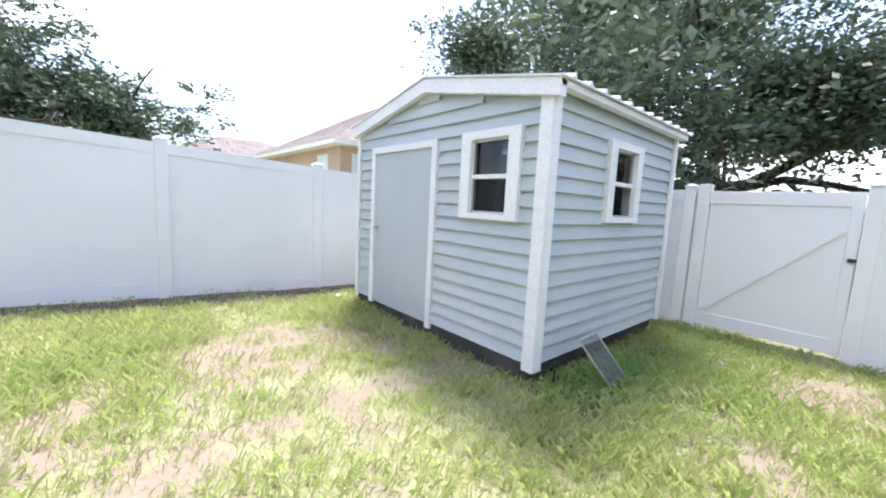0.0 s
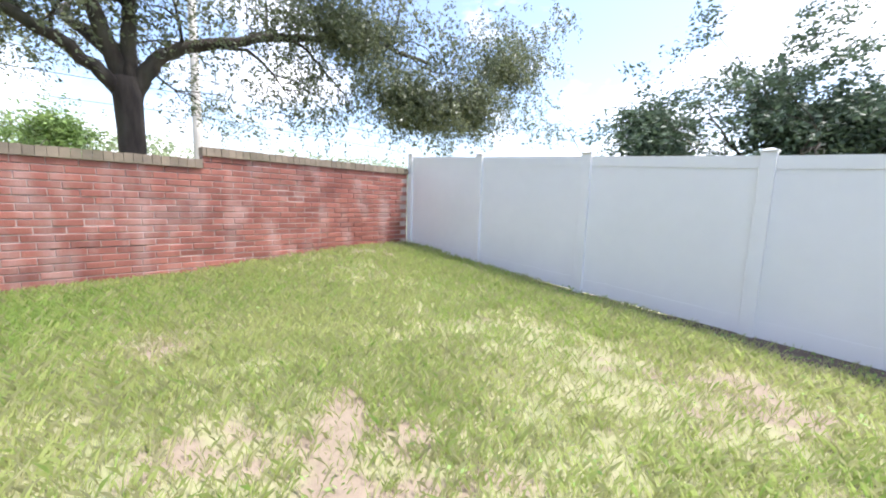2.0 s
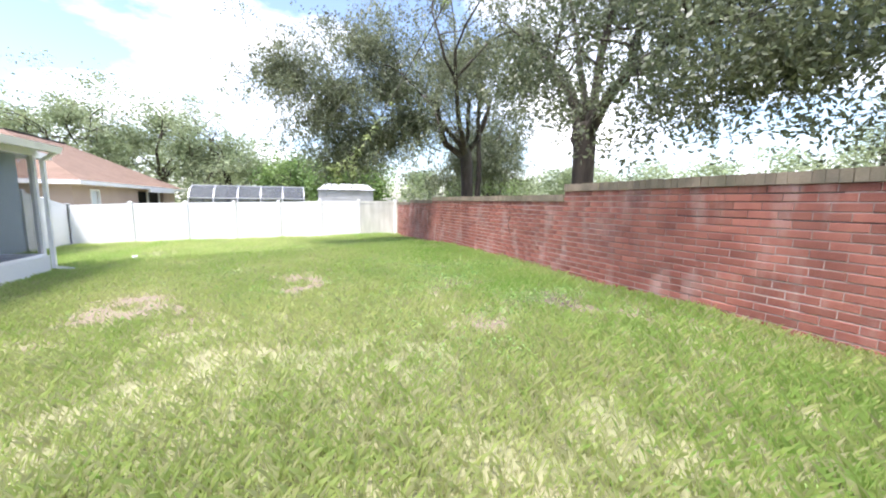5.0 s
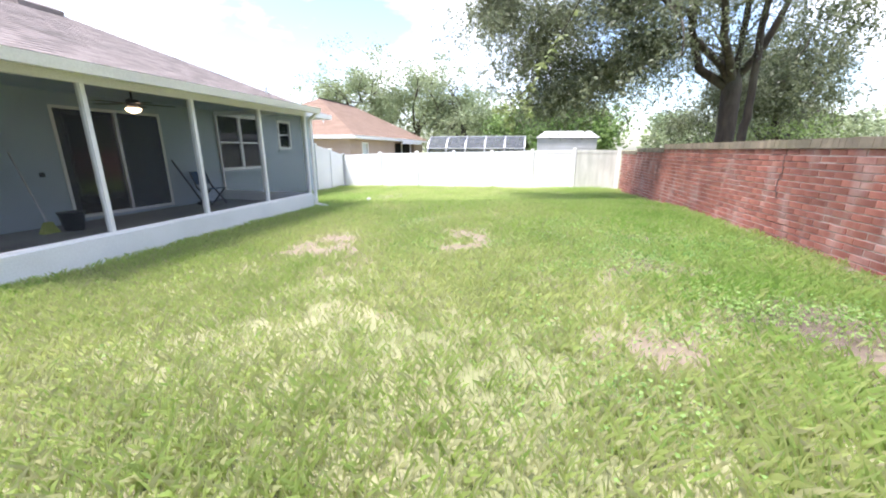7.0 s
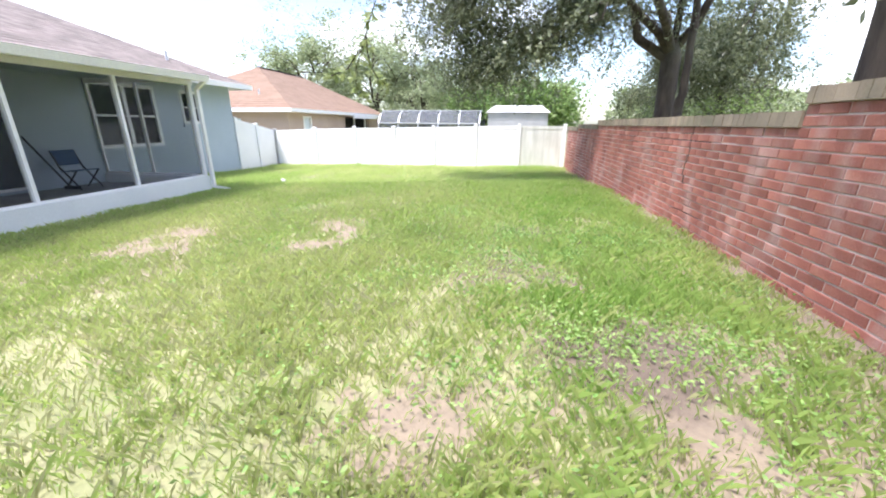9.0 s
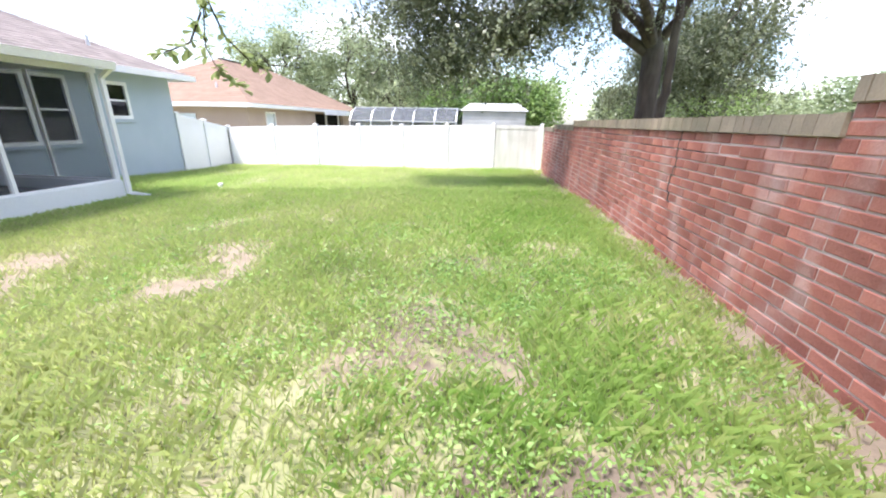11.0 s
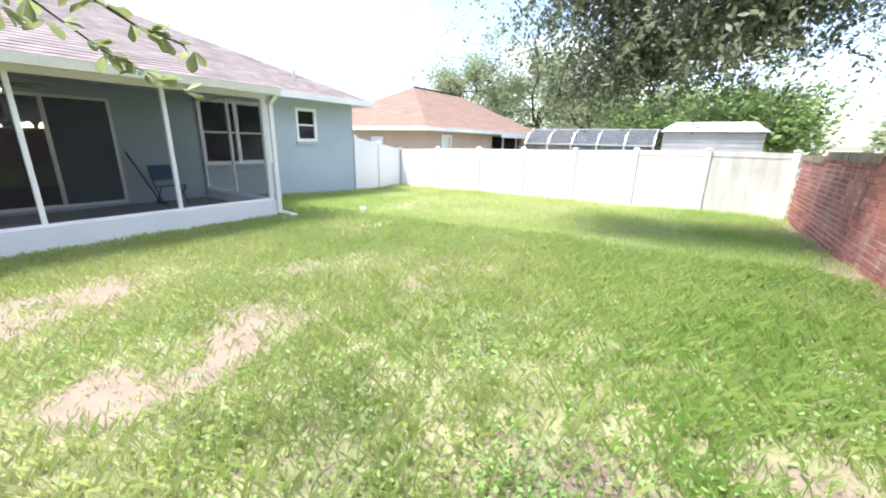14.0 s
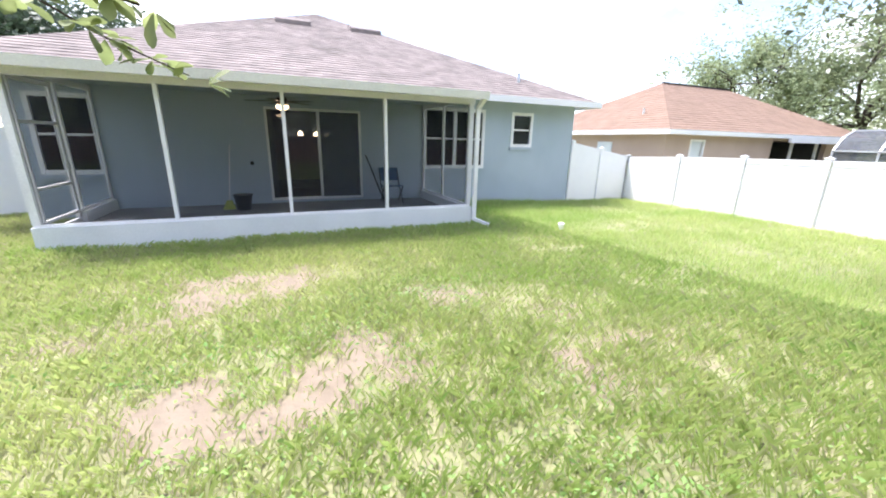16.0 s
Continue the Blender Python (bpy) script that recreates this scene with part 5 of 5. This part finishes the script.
tree("oak_tree", "large live oak in the front yard beyond the gate", (14.6, 4.0), 3.2,
     [(2.4, (-0.6, 0.9, 0.7), 5.5, 0.22), (2.6, (0.5, 0.8, 0.8), 5.0, 0.2), (2.6, (-0.9, -0.2, 0.8), 5.2, 0.2), (2.6, (0.2, -1, 0.6), 5.2, 0.2), (3.1, (0, 0.2, 1), 5.0, 0.2), (2.4, (-0.4, -0.9, 0.45), 5.0, 0.16), (2.8, (-0.9, 0.5, 0.6), 5.6, 0.18)],
     47, 125000, 0.19, M_LEAF4, radius=0.42, spread=0.7, droop=0.08, clump=0.36, share=0.75,
     extra=[(13.6, 4.8, 7.0, 5.6, 7.0, 3.0), (13.0, 1.5, 4.8, 3.6, 3.6, 1.5), (12.8, 8.4, 5.2, 3.4, 3.2, 1.8), (10.6, 11.0, 7.4, 2.2, 2.4, 1.8), (10.5, 6.0, 7.5, 3.0, 4.0, 2.0), (13.5, -1.5, 4.4, 2.8, 2.8, 1.2), (13.6, 2.0, 3.9, 4.2, 4.2, 1.0), (13.6, 7.0, 4.6, 4.2, 4.2, 1.4)])
for k, (x, y, w, h, n) in enumerate(((-9.7, 25, 3.2, 9.6, 20000), (-4.0, 26, 3.0, 10.8, 20000), (-0.9, 26.5, 2.2, 10.0, 14000))):
    tree("leafy_tree", "round dark green tree beyond the north fence", (x, y), h * 0.45,
         [(h * 0.3, (math.cos(a), math.sin(a), 0.9), h * 0.42, 0.1) for a in (0.3, 1.6, 2.8, 4.0, 5.2)] + [(h * 0.4, (0, 0, 1), h * 0.5, 0.1)], 60 + k, n, 0.27, M_LEAF4, radius=0.18, spread=0.5, clump=0.35, share=0.8,
         extra=[(x, y, h * 0.6, w, w, h * 0.42), (x + w * 0.4, y - 0.5, h * 0.45, w * 0.8, w * 0.8, h * 0.3)])
# the most distant of these use the leaf colour lightened for haze
for k, (x, y, w, h, n, m) in enumerate(((13.5, -39, 5.5, 12.5, 16000, M_LEAF_HAZE), (2.5, -40, 4.5, 9.5, 14000, M_LEAF_HAZE), (7.6, -41, 4.5, 13.0, 14000, M_LEAF_HAZE), (-3.5, -35, 3.4, 6.5, 12000, M_LEAF2), (21, -44, 4.5, 6.8, 9000, M_LEAF_HAZE),
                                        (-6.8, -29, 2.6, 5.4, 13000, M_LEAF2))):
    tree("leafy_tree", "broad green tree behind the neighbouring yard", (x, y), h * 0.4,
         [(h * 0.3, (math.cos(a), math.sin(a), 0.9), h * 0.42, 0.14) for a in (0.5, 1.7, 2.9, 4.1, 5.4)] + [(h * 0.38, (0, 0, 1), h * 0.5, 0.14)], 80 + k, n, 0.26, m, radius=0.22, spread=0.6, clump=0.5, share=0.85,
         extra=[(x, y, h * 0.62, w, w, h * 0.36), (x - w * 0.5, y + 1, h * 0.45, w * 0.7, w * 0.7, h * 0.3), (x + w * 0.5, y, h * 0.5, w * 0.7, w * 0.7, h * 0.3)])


def twig():
    root = thing("oak_branch", (-4.1, -6.2, 2.6), "leafy oak twig hanging low over the lawn", "branch")
    rnd = random.Random(5)
    paths = [[(-5.0, -5.0, 4.2), (-4.15, -5.6, 2.6), (-3.97, -5.72, 2.32), (-3.67, -6.04, 1.91), (-3.59, -6.24, 1.79), (-3.60, -6.44, 1.70)],
             [(-3.87, -5.82, 2.17), (-3.80, -6.07, 1.97), (-3.82, -6.27, 1.86), (-3.86, -6.40, 1.82)], [(-3.78, -5.90, 2.07), (-3.62, -5.97, 1.92), (-3.48, -5.90, 1.85)]]
    bm = bmesh.new()
    lv = bmesh.new()
    shape = ((0.0, 0.0), (0.12, 0.06), (0.30, 0.13), (0.52, 0.20), (0.72, 0.24), (0.90, 0.15), (1.0, 0.0))
    for path in paths:
        tube(path, [0.007 - 0.001 * i for i in range(len(path))], 6, bm)
        for a, b in zip(path, path[1:]):
            a, b = V(a), V(b)
            for node in range(5):
                p = a.lerp(b, (node + rnd.random()) / 4)
                for k in range(rnd.randint(4, 7)):
                    d = ((b - a).normalized() * 0.5 + V((rnd.gauss(0, 1), rnd.gauss(0, 1), rnd.gauss(-0.1, 0.5))).normalized()).normalized()
                    w = d.cross(V((rnd.gauss(0, 0.4), rnd.gauss(0, 0.4), 1))).normalized()
                    up = w.cross(d)
                    ln = rnd.uniform(0.045, 0.085)
                    curl = rnd.uniform(-0.25, 0.1)
                    rib = [lv.verts.new(p + d * (ln * u + 0.006) + up * (curl * ln * u * u)) for u, _ in shape]
                    for side in (1, -1):
                        edge = [lv.verts.new(p + d * (ln * u + 0.006) + w * (side * ln * v * rnd.uniform(0.85, 1.15)) + up * (curl * ln * u * u + 0.25 * ln * v)) for u, v in shape[1:-1]]
                        row = [rib[0]] + edge + [rib[-1]]
                        for i in range(len(shape) - 1):
                            f = [rib[i], rib[i + 1], row[i + 1], row[i]]
                            lv.faces.new(list(dict.fromkeys(f)))
    part("stem", bm, M_BARK, root)
    part("leaves", lv, M_TWIG, root, kind="stuff", smooth=True)


twig()


def hedge_row(name, label, spots, seed, n, size, material):
    """A far wood: ragged clumps of foliage without countable trees."""
    rnd = random.Random(seed)
    root = thing(name, (*spots[0][:2], -0.5), label, "woods", kind="stuff")
    cs = []
    for _ in range(n):
        x, y, w, h = rnd.choice(spots)
        a, r = rnd.uniform(0, math.tau), w * math.sqrt(rnd.random())
        t = rnd.random() ** 0.7
        cs.append(V((x + r * math.cos(a) * (1 - 0.4 * t), y + r * math.sin(a) * (1 - 0.4 * t), -0.6 + h * t + rnd.gauss(0, 0.15))))
    leaf_mesh("foliage", cs, size, material, root, seed)


rw = random.Random(77)
# woods and pines here carry distance haze in their leaf colour
hedge_row("far_woods", "far green woods beyond the wall, paled for haze", [(-46 + rw.uniform(-4, 4), y + rw.uniform(-1, 1), 3.0, rw.uniform(5.6, 7.6)) for y in np.arange(-75, 65, 1.6)], 78, 60000, 0.42, M_LEAF_HAZE)
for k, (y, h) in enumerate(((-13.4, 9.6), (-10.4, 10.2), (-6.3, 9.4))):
    tree("pine_tree", "slender pine far beyond the brick wall, paled for haze", (-40.0, y), h * 0.8, [(h * t, (math.cos(a), math.sin(a), 0.5), h * 0.16, 0.05) for t, a in ((0.55, 0.4), (0.62, 2.2), (0.7, 4.1), (0.76, 5.6), (0.8, 1.2))],
         140 + k, 2600, 0.24, M_LEAF_HAZE, radius=0.14, spread=0.45, depth=1, clump=0.4)
tree("leafy_tree", "bright green tree beyond the brick wall", (-32.0, -0.3), 3.4, [(2.2, (math.cos(a), math.sin(a), 0.9), 2.8, 0.09) for a in (0.3, 1.6, 2.8, 4.0, 5.2)],
     150, 9000, 0.22, M_LEAF2, radius=0.15, spread=0.5, clump=0.35, share=0.7, extra=[(-32.0, -0.3, 4.6, 1.7, 1.8, 2.4)])
hedge_row("far_woods", "far green woods behind the back fence, paled for haze", [(x + rw.uniform(-2, 2), -52 + rw.uniform(-4, 4), 3.4, rw.uniform(5, 8)) for x in range(-45, 45, 4)], 79, 26000, 0.6, M_LEAF_HAZE)
hedge_row("shrubs", "light green shrubs behind the brick wall end", [(-11.5 + rw.uniform(-1, 1), y, 1.0, rw.uniform(2.3, 3.0)) for y in np.arange(-21, -15, 0.8)], 80, 9000, 0.10, M_LEAF2)


# ---- utility pole and wires ----
def pole():
    x, y = -18.0, 3.9
    root = thing("utility_pole", (x, y, -0.5), "pale concrete utility pole with wires", "pole")
    part("mast", tube([(x, y, -0.8), (x, y, 5), (x, y, 11)], [0.17, 0.15, 0.11], 12), M_POLE, root)
    for z in (4.2, 4.9, 5.5):
        part("wire", tube([(x + 0.15, y - 45, z), (x + 0.15, y - 20, z - 0.5), (x + 0.15, y, z), (x + 0.15, y + 20, z - 0.5), (x + 0.15, y + 45, z)], [0.012] * 5, 4), M_BLACK, root)


pole()


# ---- neighbouring houses ----
def hip_house(name, label, x0, x1, y0, y1, wall_z, ridge, material, wallmat, holes=(), base=-0.9):
    """A hip-roofed house; ridge: its two ends as points."""
    root = thing(name, (x0, y1, base), label, "house")
    bm = bmesh.new()
    wall_plane(bm, "x", x0 + 0.5, 0.2, y0 + 0.5, y1 - 0.5, base, wall_z, list(holes))
    box(x0 + 0.7, x1 - 0.5, y1 - 0.7, y1 - 0.5, base, wall_z, bm)
    box(x0 + 0.7, x1 - 0.5, y0 + 0.5, y0 + 0.7, base, wall_z, bm)
    box(x1 - 0.7, x1 - 0.5, y0 + 0.7, y1 - 0.7, base, wall_z, bm)
    bmesh.ops.remove_doubles(bm, verts=bm.verts[:], dist=0.002)
    part("wall", bm, wallmat, root)
    part("soffit", box(x0 + 0.03, x1 - 0.03, y0 + 0.03, y1 - 0.03, wall_z, wall_z + 0.05), M_TRIM, root)
    for a in ((x0, x0 + 0.03, y0, y1), (x1 - 0.03, x1, y0, y1), (x0 + 0.03, x1 - 0.03, y0, y0 + 0.03), (x0 + 0.03, x1 - 0.03, y1 - 0.03, y1)):
        part("fascia", box(*a, wall_z, wall_z + 0.17), M_TRIM, root)
    z = wall_z + 0.17
    r0, r1 = ridge
    along_y = abs(r0[1] - r1[1]) > abs(r0[0] - r1[0])
    A, B, C, D = (x0, y0, z), (x1, y0, z), (x1, y1, z), (x0, y1, z)
    if along_y:
        for q in ((D, A, r1, r0), (B, C, r0, r1), (C, D, r0, r0), (A, B, r1, r1)):
            shingles(*q, 24, material, root, thick=0.014, tabs=0.9)
    else:
        for q in ((C, D, r0, r1), (A, B, r1, r0), (D, A, r0, r0), (B, C, r1, r1)):
            shingles(*q, 24, material, root, thick=0.014, tabs=0.9)
    return root


def south_house():
    r = hip_house("tan_house", "tan stucco house with a terracotta shingle roof beyond the fence", 5.05, 14.55, -35.6, -20.1, 1.96, ((9.8, -25.2, 4.62), (9.8, -30.5, 4.62)), M_SHINGLE2, M_TAN,
                  holes=((-22.9, -22.1, 0.3, 1.75), (-32.4, -27.7, -0.8, 1.85)))
    fr = part("window", box(5.63, 5.70, -22.9, -22.1, 0.3, 1.75), M_BLIND, r, "window with a pale closed blind")
    for a, b, c, d in ((-22.95, -22.87, 0.25, 1.8), (-22.13, -22.05, 0.25, 1.8), (-22.87, -22.13, 0.25, 0.33), (-22.87, -22.13, 1.72, 1.8)):
        part("frame_bar", box(5.52, 5.6, a, b, c, d), M_TRIM, fr)
    w = part("window", box(8.15, 9.0, -20.60, -20.56, 0.8, 1.65), M_BLIND, r, "small window with a white blind")
    part("ridge_cap", beam((9.8, -25.2, 4.65), (9.8, -30.5, 4.65), 0.2, 0.05), M_DARK, r)
    part("vent_pipe", tube([(7.6, -21.6, 2.7), (7.6, -21.6, 3.1)], [0.04, 0.04], 8), M_METAL, r)
    # lanai back and sides: its shade is painted in as near-black
    part("lanai_back", box(8.5, 8.6, -32.4, -27.7, -0.8, 1.85), M_INSIDE, r)
    part("lanai_side", box(5.75, 8.5, -32.5, -32.4, -0.8, 1.85), M_INSIDE, r)
    part("lanai_side", box(5.75, 8.5, -27.7, -27.6, -0.8, 1.85), M_INSIDE, r)
    part("lanai_header", box(5.0, 5.1, -32.9, -28.0, 1.78, 1.98), M_TRIM, r)
    for y in (-29.4, -31.6):
        part("lanai_post", box(5.55, 5.65, y - 0.05, y + 0.05, -0.8, 1.85), M_TRIM, r)
    part("lanai_rail", box(5.57, 5.63, -32.4, -29.4, 0.75, 0.82), M_TRIM, r)


south_house()


def pool_cage():
    root = thing("pool_cage", (-1.0, -30, -0.6), "dark screened pool enclosure with pale frame", "pool cage")
    x0, x1, y0, y1, z0, zw, zt = -3.6, 2.7, -33.0, -26.1, -0.8, 1.48, 2.25
    for x in np.linspace(x0, x1, 6):
        part("column", beam((x, y1, z0), (x, y1, zw), 0.06, 0.06), M_METAL, root)
        part("rafter", tube([(x, y1, zw), (x, y1 - 0.5, zw + 0.5), (x, y1 - 1.2, zt), (x, y0, zt)], [0.04] * 4, 5), M_METAL, root)
    for z, y in ((zw, y1), (0.4, y1), (zt, y1 - 1.2)):
        part("purlin", beam((x0, y, z), (x1, y, z), 0.06, 0.06), M_METAL, root)
    bm = bmesh.new()
    rows = [[bm.verts.new((x, y, z)) for x in (x0, x1)] for y, z in ((y1 - 0.02, z0), (y1 - 0.02, zw), (y1 - 0.52, zw + 0.48), (y1 - 1.2, zt - 0.03), (y0, zt - 0.03), (y0, z0))]
    for a, b in zip(rows, rows[1:]):
        bm.faces.new((a[0], a[1], b[1], b[0]))
    for i in (0, 1):
        bm.faces.new([r[i] for r in rows])
    part("screen", bm, M_CAGE, root)


pool_cage()


def metal_shed():
    root = thing("metal_shed", (-5.6, -21.5, -0.6), "pale ribbed metal shed behind the back fence", "shed")
    x0, x1, y0, y1 = -7.1, -4.3, -23.5, -21.4
    part("wall", box(x0 + 0.01, x1 - 0.01, y0, y1, -0.6, 1.96), M_SHEDMETAL, root)
    z = -0.6
    while z < 1.9:
        part("siding_rib", box(x0, x1, y1 + 0.001, y1 + 0.014, z, z + 0.13), M_SHEDMETAL, root)
        z += 0.16
    part("roof", hexa([(x0 - 0.1, y0, 1.98), (x1 + 0.1, y0, 1.98), (x1 + 0.1, y1 + 0.12, 1.98), (x0 - 0.1, y1 + 0.12, 1.98), (x0 + 0.3, y0, 2.28), (x1 - 0.3, y0, 2.28), (x1 - 0.3, y1 - 0.2, 2.30), (x0 + 0.3, y1 - 0.2, 2.30)]), M_SHEDMETAL, root)


metal_shed()


def north_house():
    r = hip_house("peach_house", "peach stucco house with a brown hip roof beyond the north fence", 5.9, 16.4, 13.8, 26.3, 3.36, ((11.1, 20.9, 6.5), (11.1, 19.3, 6.5)), M_SHINGLE, M_PEACH)
    part("window", box(6.36, 6.41, 15.4, 16.5, 1.7, 3.1), M_BLIND, r, "window with a pale blind")
    for x in (6.9, 8.6):
        part("window", box(x, x + 1.1, 14.25, 14.31, 1.7, 3.1), M_BLIND, r, "window with a pale blind")
    hip_house("grey_roof_house", "far house with a pale grey hip roof", 2.5, 15, 34.5, 46, 4.2, ((7.0, 40, 6.4), (10.5, 40, 6.4)), M_SHINGLE, M_PEACH)


north_house()


# ---- grass ----
def grass():
    """Blades in tufts: bent ones in the yard's middle, plain ones near its far ends."""
    rs = np.random.RandomState(8)
    rnd = random.Random(8)
    root = thing("grass", (-1, -6, 0), "patchy bright green lawn grass over sand", "grass", kind="stuff")
    xs, ys = rs.uniform(-7.43, 5.2, 320000), rs.uniform(-17.5, 5.55, 320000)
    cell = 0.07
    gx, gy = np.arange(-7.5, 5.3, cell), np.arange(-17.6, 5.7, cell)
    sand = [[min(1.0, bare(x, y) + 1.1 * mulch(x, y)) for x in gx] for y in gy]
    tufts = []
    for x, y in zip(xs, ys):
        if x > PX - 0.05 and -10.2 < y < -3.4 or x > HX - 0.02 and HS < y < HN or 2.06 < x < 4.6 and 1.75 < y < 4.6 or x > 4.4 and -17.6 < y < -14.9:
            continue
        if rnd.random() < 0.4 * sm(-9.5, -13.5, y):
            continue
        b = sand[int((y + 17.6) / cell + rnd.uniform(0, 1))][int((x + 7.5) / cell + rnd.uniform(0, 1))]
        d = 0.66 + 0.45 * noise.noise((x * 0.7, y * 0.7, 11)) + 0.3 * noise.noise((x * 2.7, y * 2.7, 13))
        if rnd.random() > max(0.04, d) * (1 - 0.87 * b):
            continue
        tufts.append((x, y, b, d))
    T = np.array(tufts)
    z = np.array([lawn(x, y) for x, y, _, _ in tufts])
    per = 4
    m = len(T) * per
    far = np.repeat(T[:, 1] < -11.5, per)
    bx = np.repeat(T[:, 0], per) + rs.normal(0, 0.035, m)
    by = np.repeat(T[:, 1], per) + rs.normal(0, 0.035, m)
    bz = np.repeat(z, per) - 0.008
    lush = np.exp(-((T[:, 0] + 6.2) / 1.3) ** 2) * np.clip((2.5 - T[:, 1]) / 3, 0.25, 0.9) + 0.35 * np.clip((-8.5 - T[:, 1]) / 3, 0, 1)
    lush += 0.6 * np.exp(-((T[:, 0] - 3.0) / 1.7) ** 2 - ((T[:, 1] + 11.9) / 1.8) ** 2) + 0.5 * np.exp(-((T[:, 0] - 1.6) / 0.3) ** 2) * (T[:, 1] < -3.2)
    lush += 0.5 * np.exp(-((T[:, 0] - 3.2) / 1.6) ** 2 - ((T[:, 1] - 1.0) / 0.9) ** 2)
    tall = np.repeat(np.clip(0.042 + 0.048 * T[:, 3] - 0.04 * T[:, 2] + 0.03 * lush, 0.02, 0.14), per) * rs.uniform(0.45, 1.5, m)
    ang = rs.uniform(0, math.tau, m)
    out = rs.uniform(0.15, 0.95, m) * tall
    wx, wy = -np.sin(ang), np.cos(ang)
    w = rs.uniform(0.0013, 0.0026, m) * np.where(far, 2.0, 1.0)
    dx, dy = np.cos(ang), np.sin(ang)
    base = np.array([root.location.x, root.location.y, 0])
    p0 = np.stack([bx - wx * w, by - wy * w, bz], 1)
    p1 = np.stack([bx + wx * w, by + wy * w, bz], 1)
    p2 = np.stack([bx + dx * out * 0.4 + wx * w * 0.7, by + dy * out * 0.4 + wy * w * 0.7, bz + tall * 0.7], 1)
    p4 = np.stack([bx + dx * out, by + dy * out, bz + tall], 1)
    dry = rs.uniform(0, 1, m) < np.repeat(np.clip(0.24 + 0.35 * T[:, 2] + 0.22 * (0.6 - T[:, 3]) - 0.35 * lush + 0.22 * np.clip((T[:, 1] + 5) / 2.5, 0, 1), 0.03, 0.75), per)
    rich = ~dry & (rs.uniform(0, 1, m) < np.repeat(np.clip(0.95 * lush, 0.06, 0.85), per))
    for name, pick, mat in (("blades", ~dry & ~far & ~rich, M_GRASS), ("lush_blades", rich & ~far, M_LUSH), ("far_blades", far & ~rich & ~dry, M_GRASS), ("far_lush_blades", far & rich, M_LUSH), ("far_dry_blades", far & dry, M_STRAW), ("dry_blades", dry & ~far, M_STRAW)):
        k = int(pick.sum())
        me = bpy.data.meshes.new(name)
        if name.startswith("far"):
            pts, idx, st, tot = (p0, p1, p4), np.arange(3 * k), np.arange(k) * 3, np.full(k, 3)
        else:
            pts, idx, st, tot = (p0, p1, p2, p4), np.arange(4 * k), np.arange(k) * 4, np.full(k, 4)
        v = np.stack([q[pick] for q in pts], 1).reshape(-1, 3) - base
        me.vertices.add(len(v))
        me.vertices.foreach_set("co", v.ravel())
        me.loops.add(len(idx))
        me.loops.foreach_set("vertex_index", idx)
        me.polygons.add(len(st))
        me.polygons.foreach_set("loop_start", st)
        me.polygons.foreach_set("loop_total", tot)
        me.update(calc_edges=True)
        me.materials.append(mat)
        ob = new(name, me)
        ob.parent = root
        tagged(ob, kind="stuff")


grass()


def weeds():
    rnd = random.Random(31)
    root = thing("weeds", (-5, -6, 0), "low broadleaf weeds among the grass", "weeds", kind="stuff")
    cs = []
    clumps = [(rnd.uniform(-7.2, -3.8), rnd.uniform(-9.5, -2.8), 0.35, 130) for _ in range(95)] + [(rnd.uniform(2.2, 5.0), rnd.uniform(0.6, 1.6), 0.25, 170) for _ in range(18)]
    clumps += [(rnd.uniform(2.15, 3.3), rnd.uniform(1.3, 1.62), 0.16, 300) for _ in range(16)] + [(rnd.gauss(-5.5, 0.7), rnd.gauss(-6.2, 0.8), 0.22, 110) for _ in range(40)]
    clumps += [(rnd.uniform(-6, 2), rnd.uniform(5.1, 5.5), 0.15, 40) for _ in range(14)] + [(rnd.uniform(-7, 1.4), rnd.uniform(-16, 5), 0.2, 22) for _ in range(160)]
    for _ in range(70):
        s = rnd.gauss(0, 1.1)
        o = rnd.gauss(0, 0.5)
        clumps.append((-2.35 + 0.54 * s + 0.84 * o, -7.1 - 0.84 * s + 0.54 * o, 0.16, 26))
    for x, y, s, n in clumps:
        for _ in range(n):
            px, py = x + rnd.gauss(0, s * 0.6), y + rnd.gauss(0, s * 0.6)
            if px < BX + 0.05 or (px > 2.02 and 1.7 < py < 4.6):
                continue
            cs.append(V((px, py, lawn(px, py) + rnd.uniform(0.01, 0.09))))
    leaf_mesh("leaves", cs, 0.033, M_WEED, root, 32, flat=0.3)


weeds()
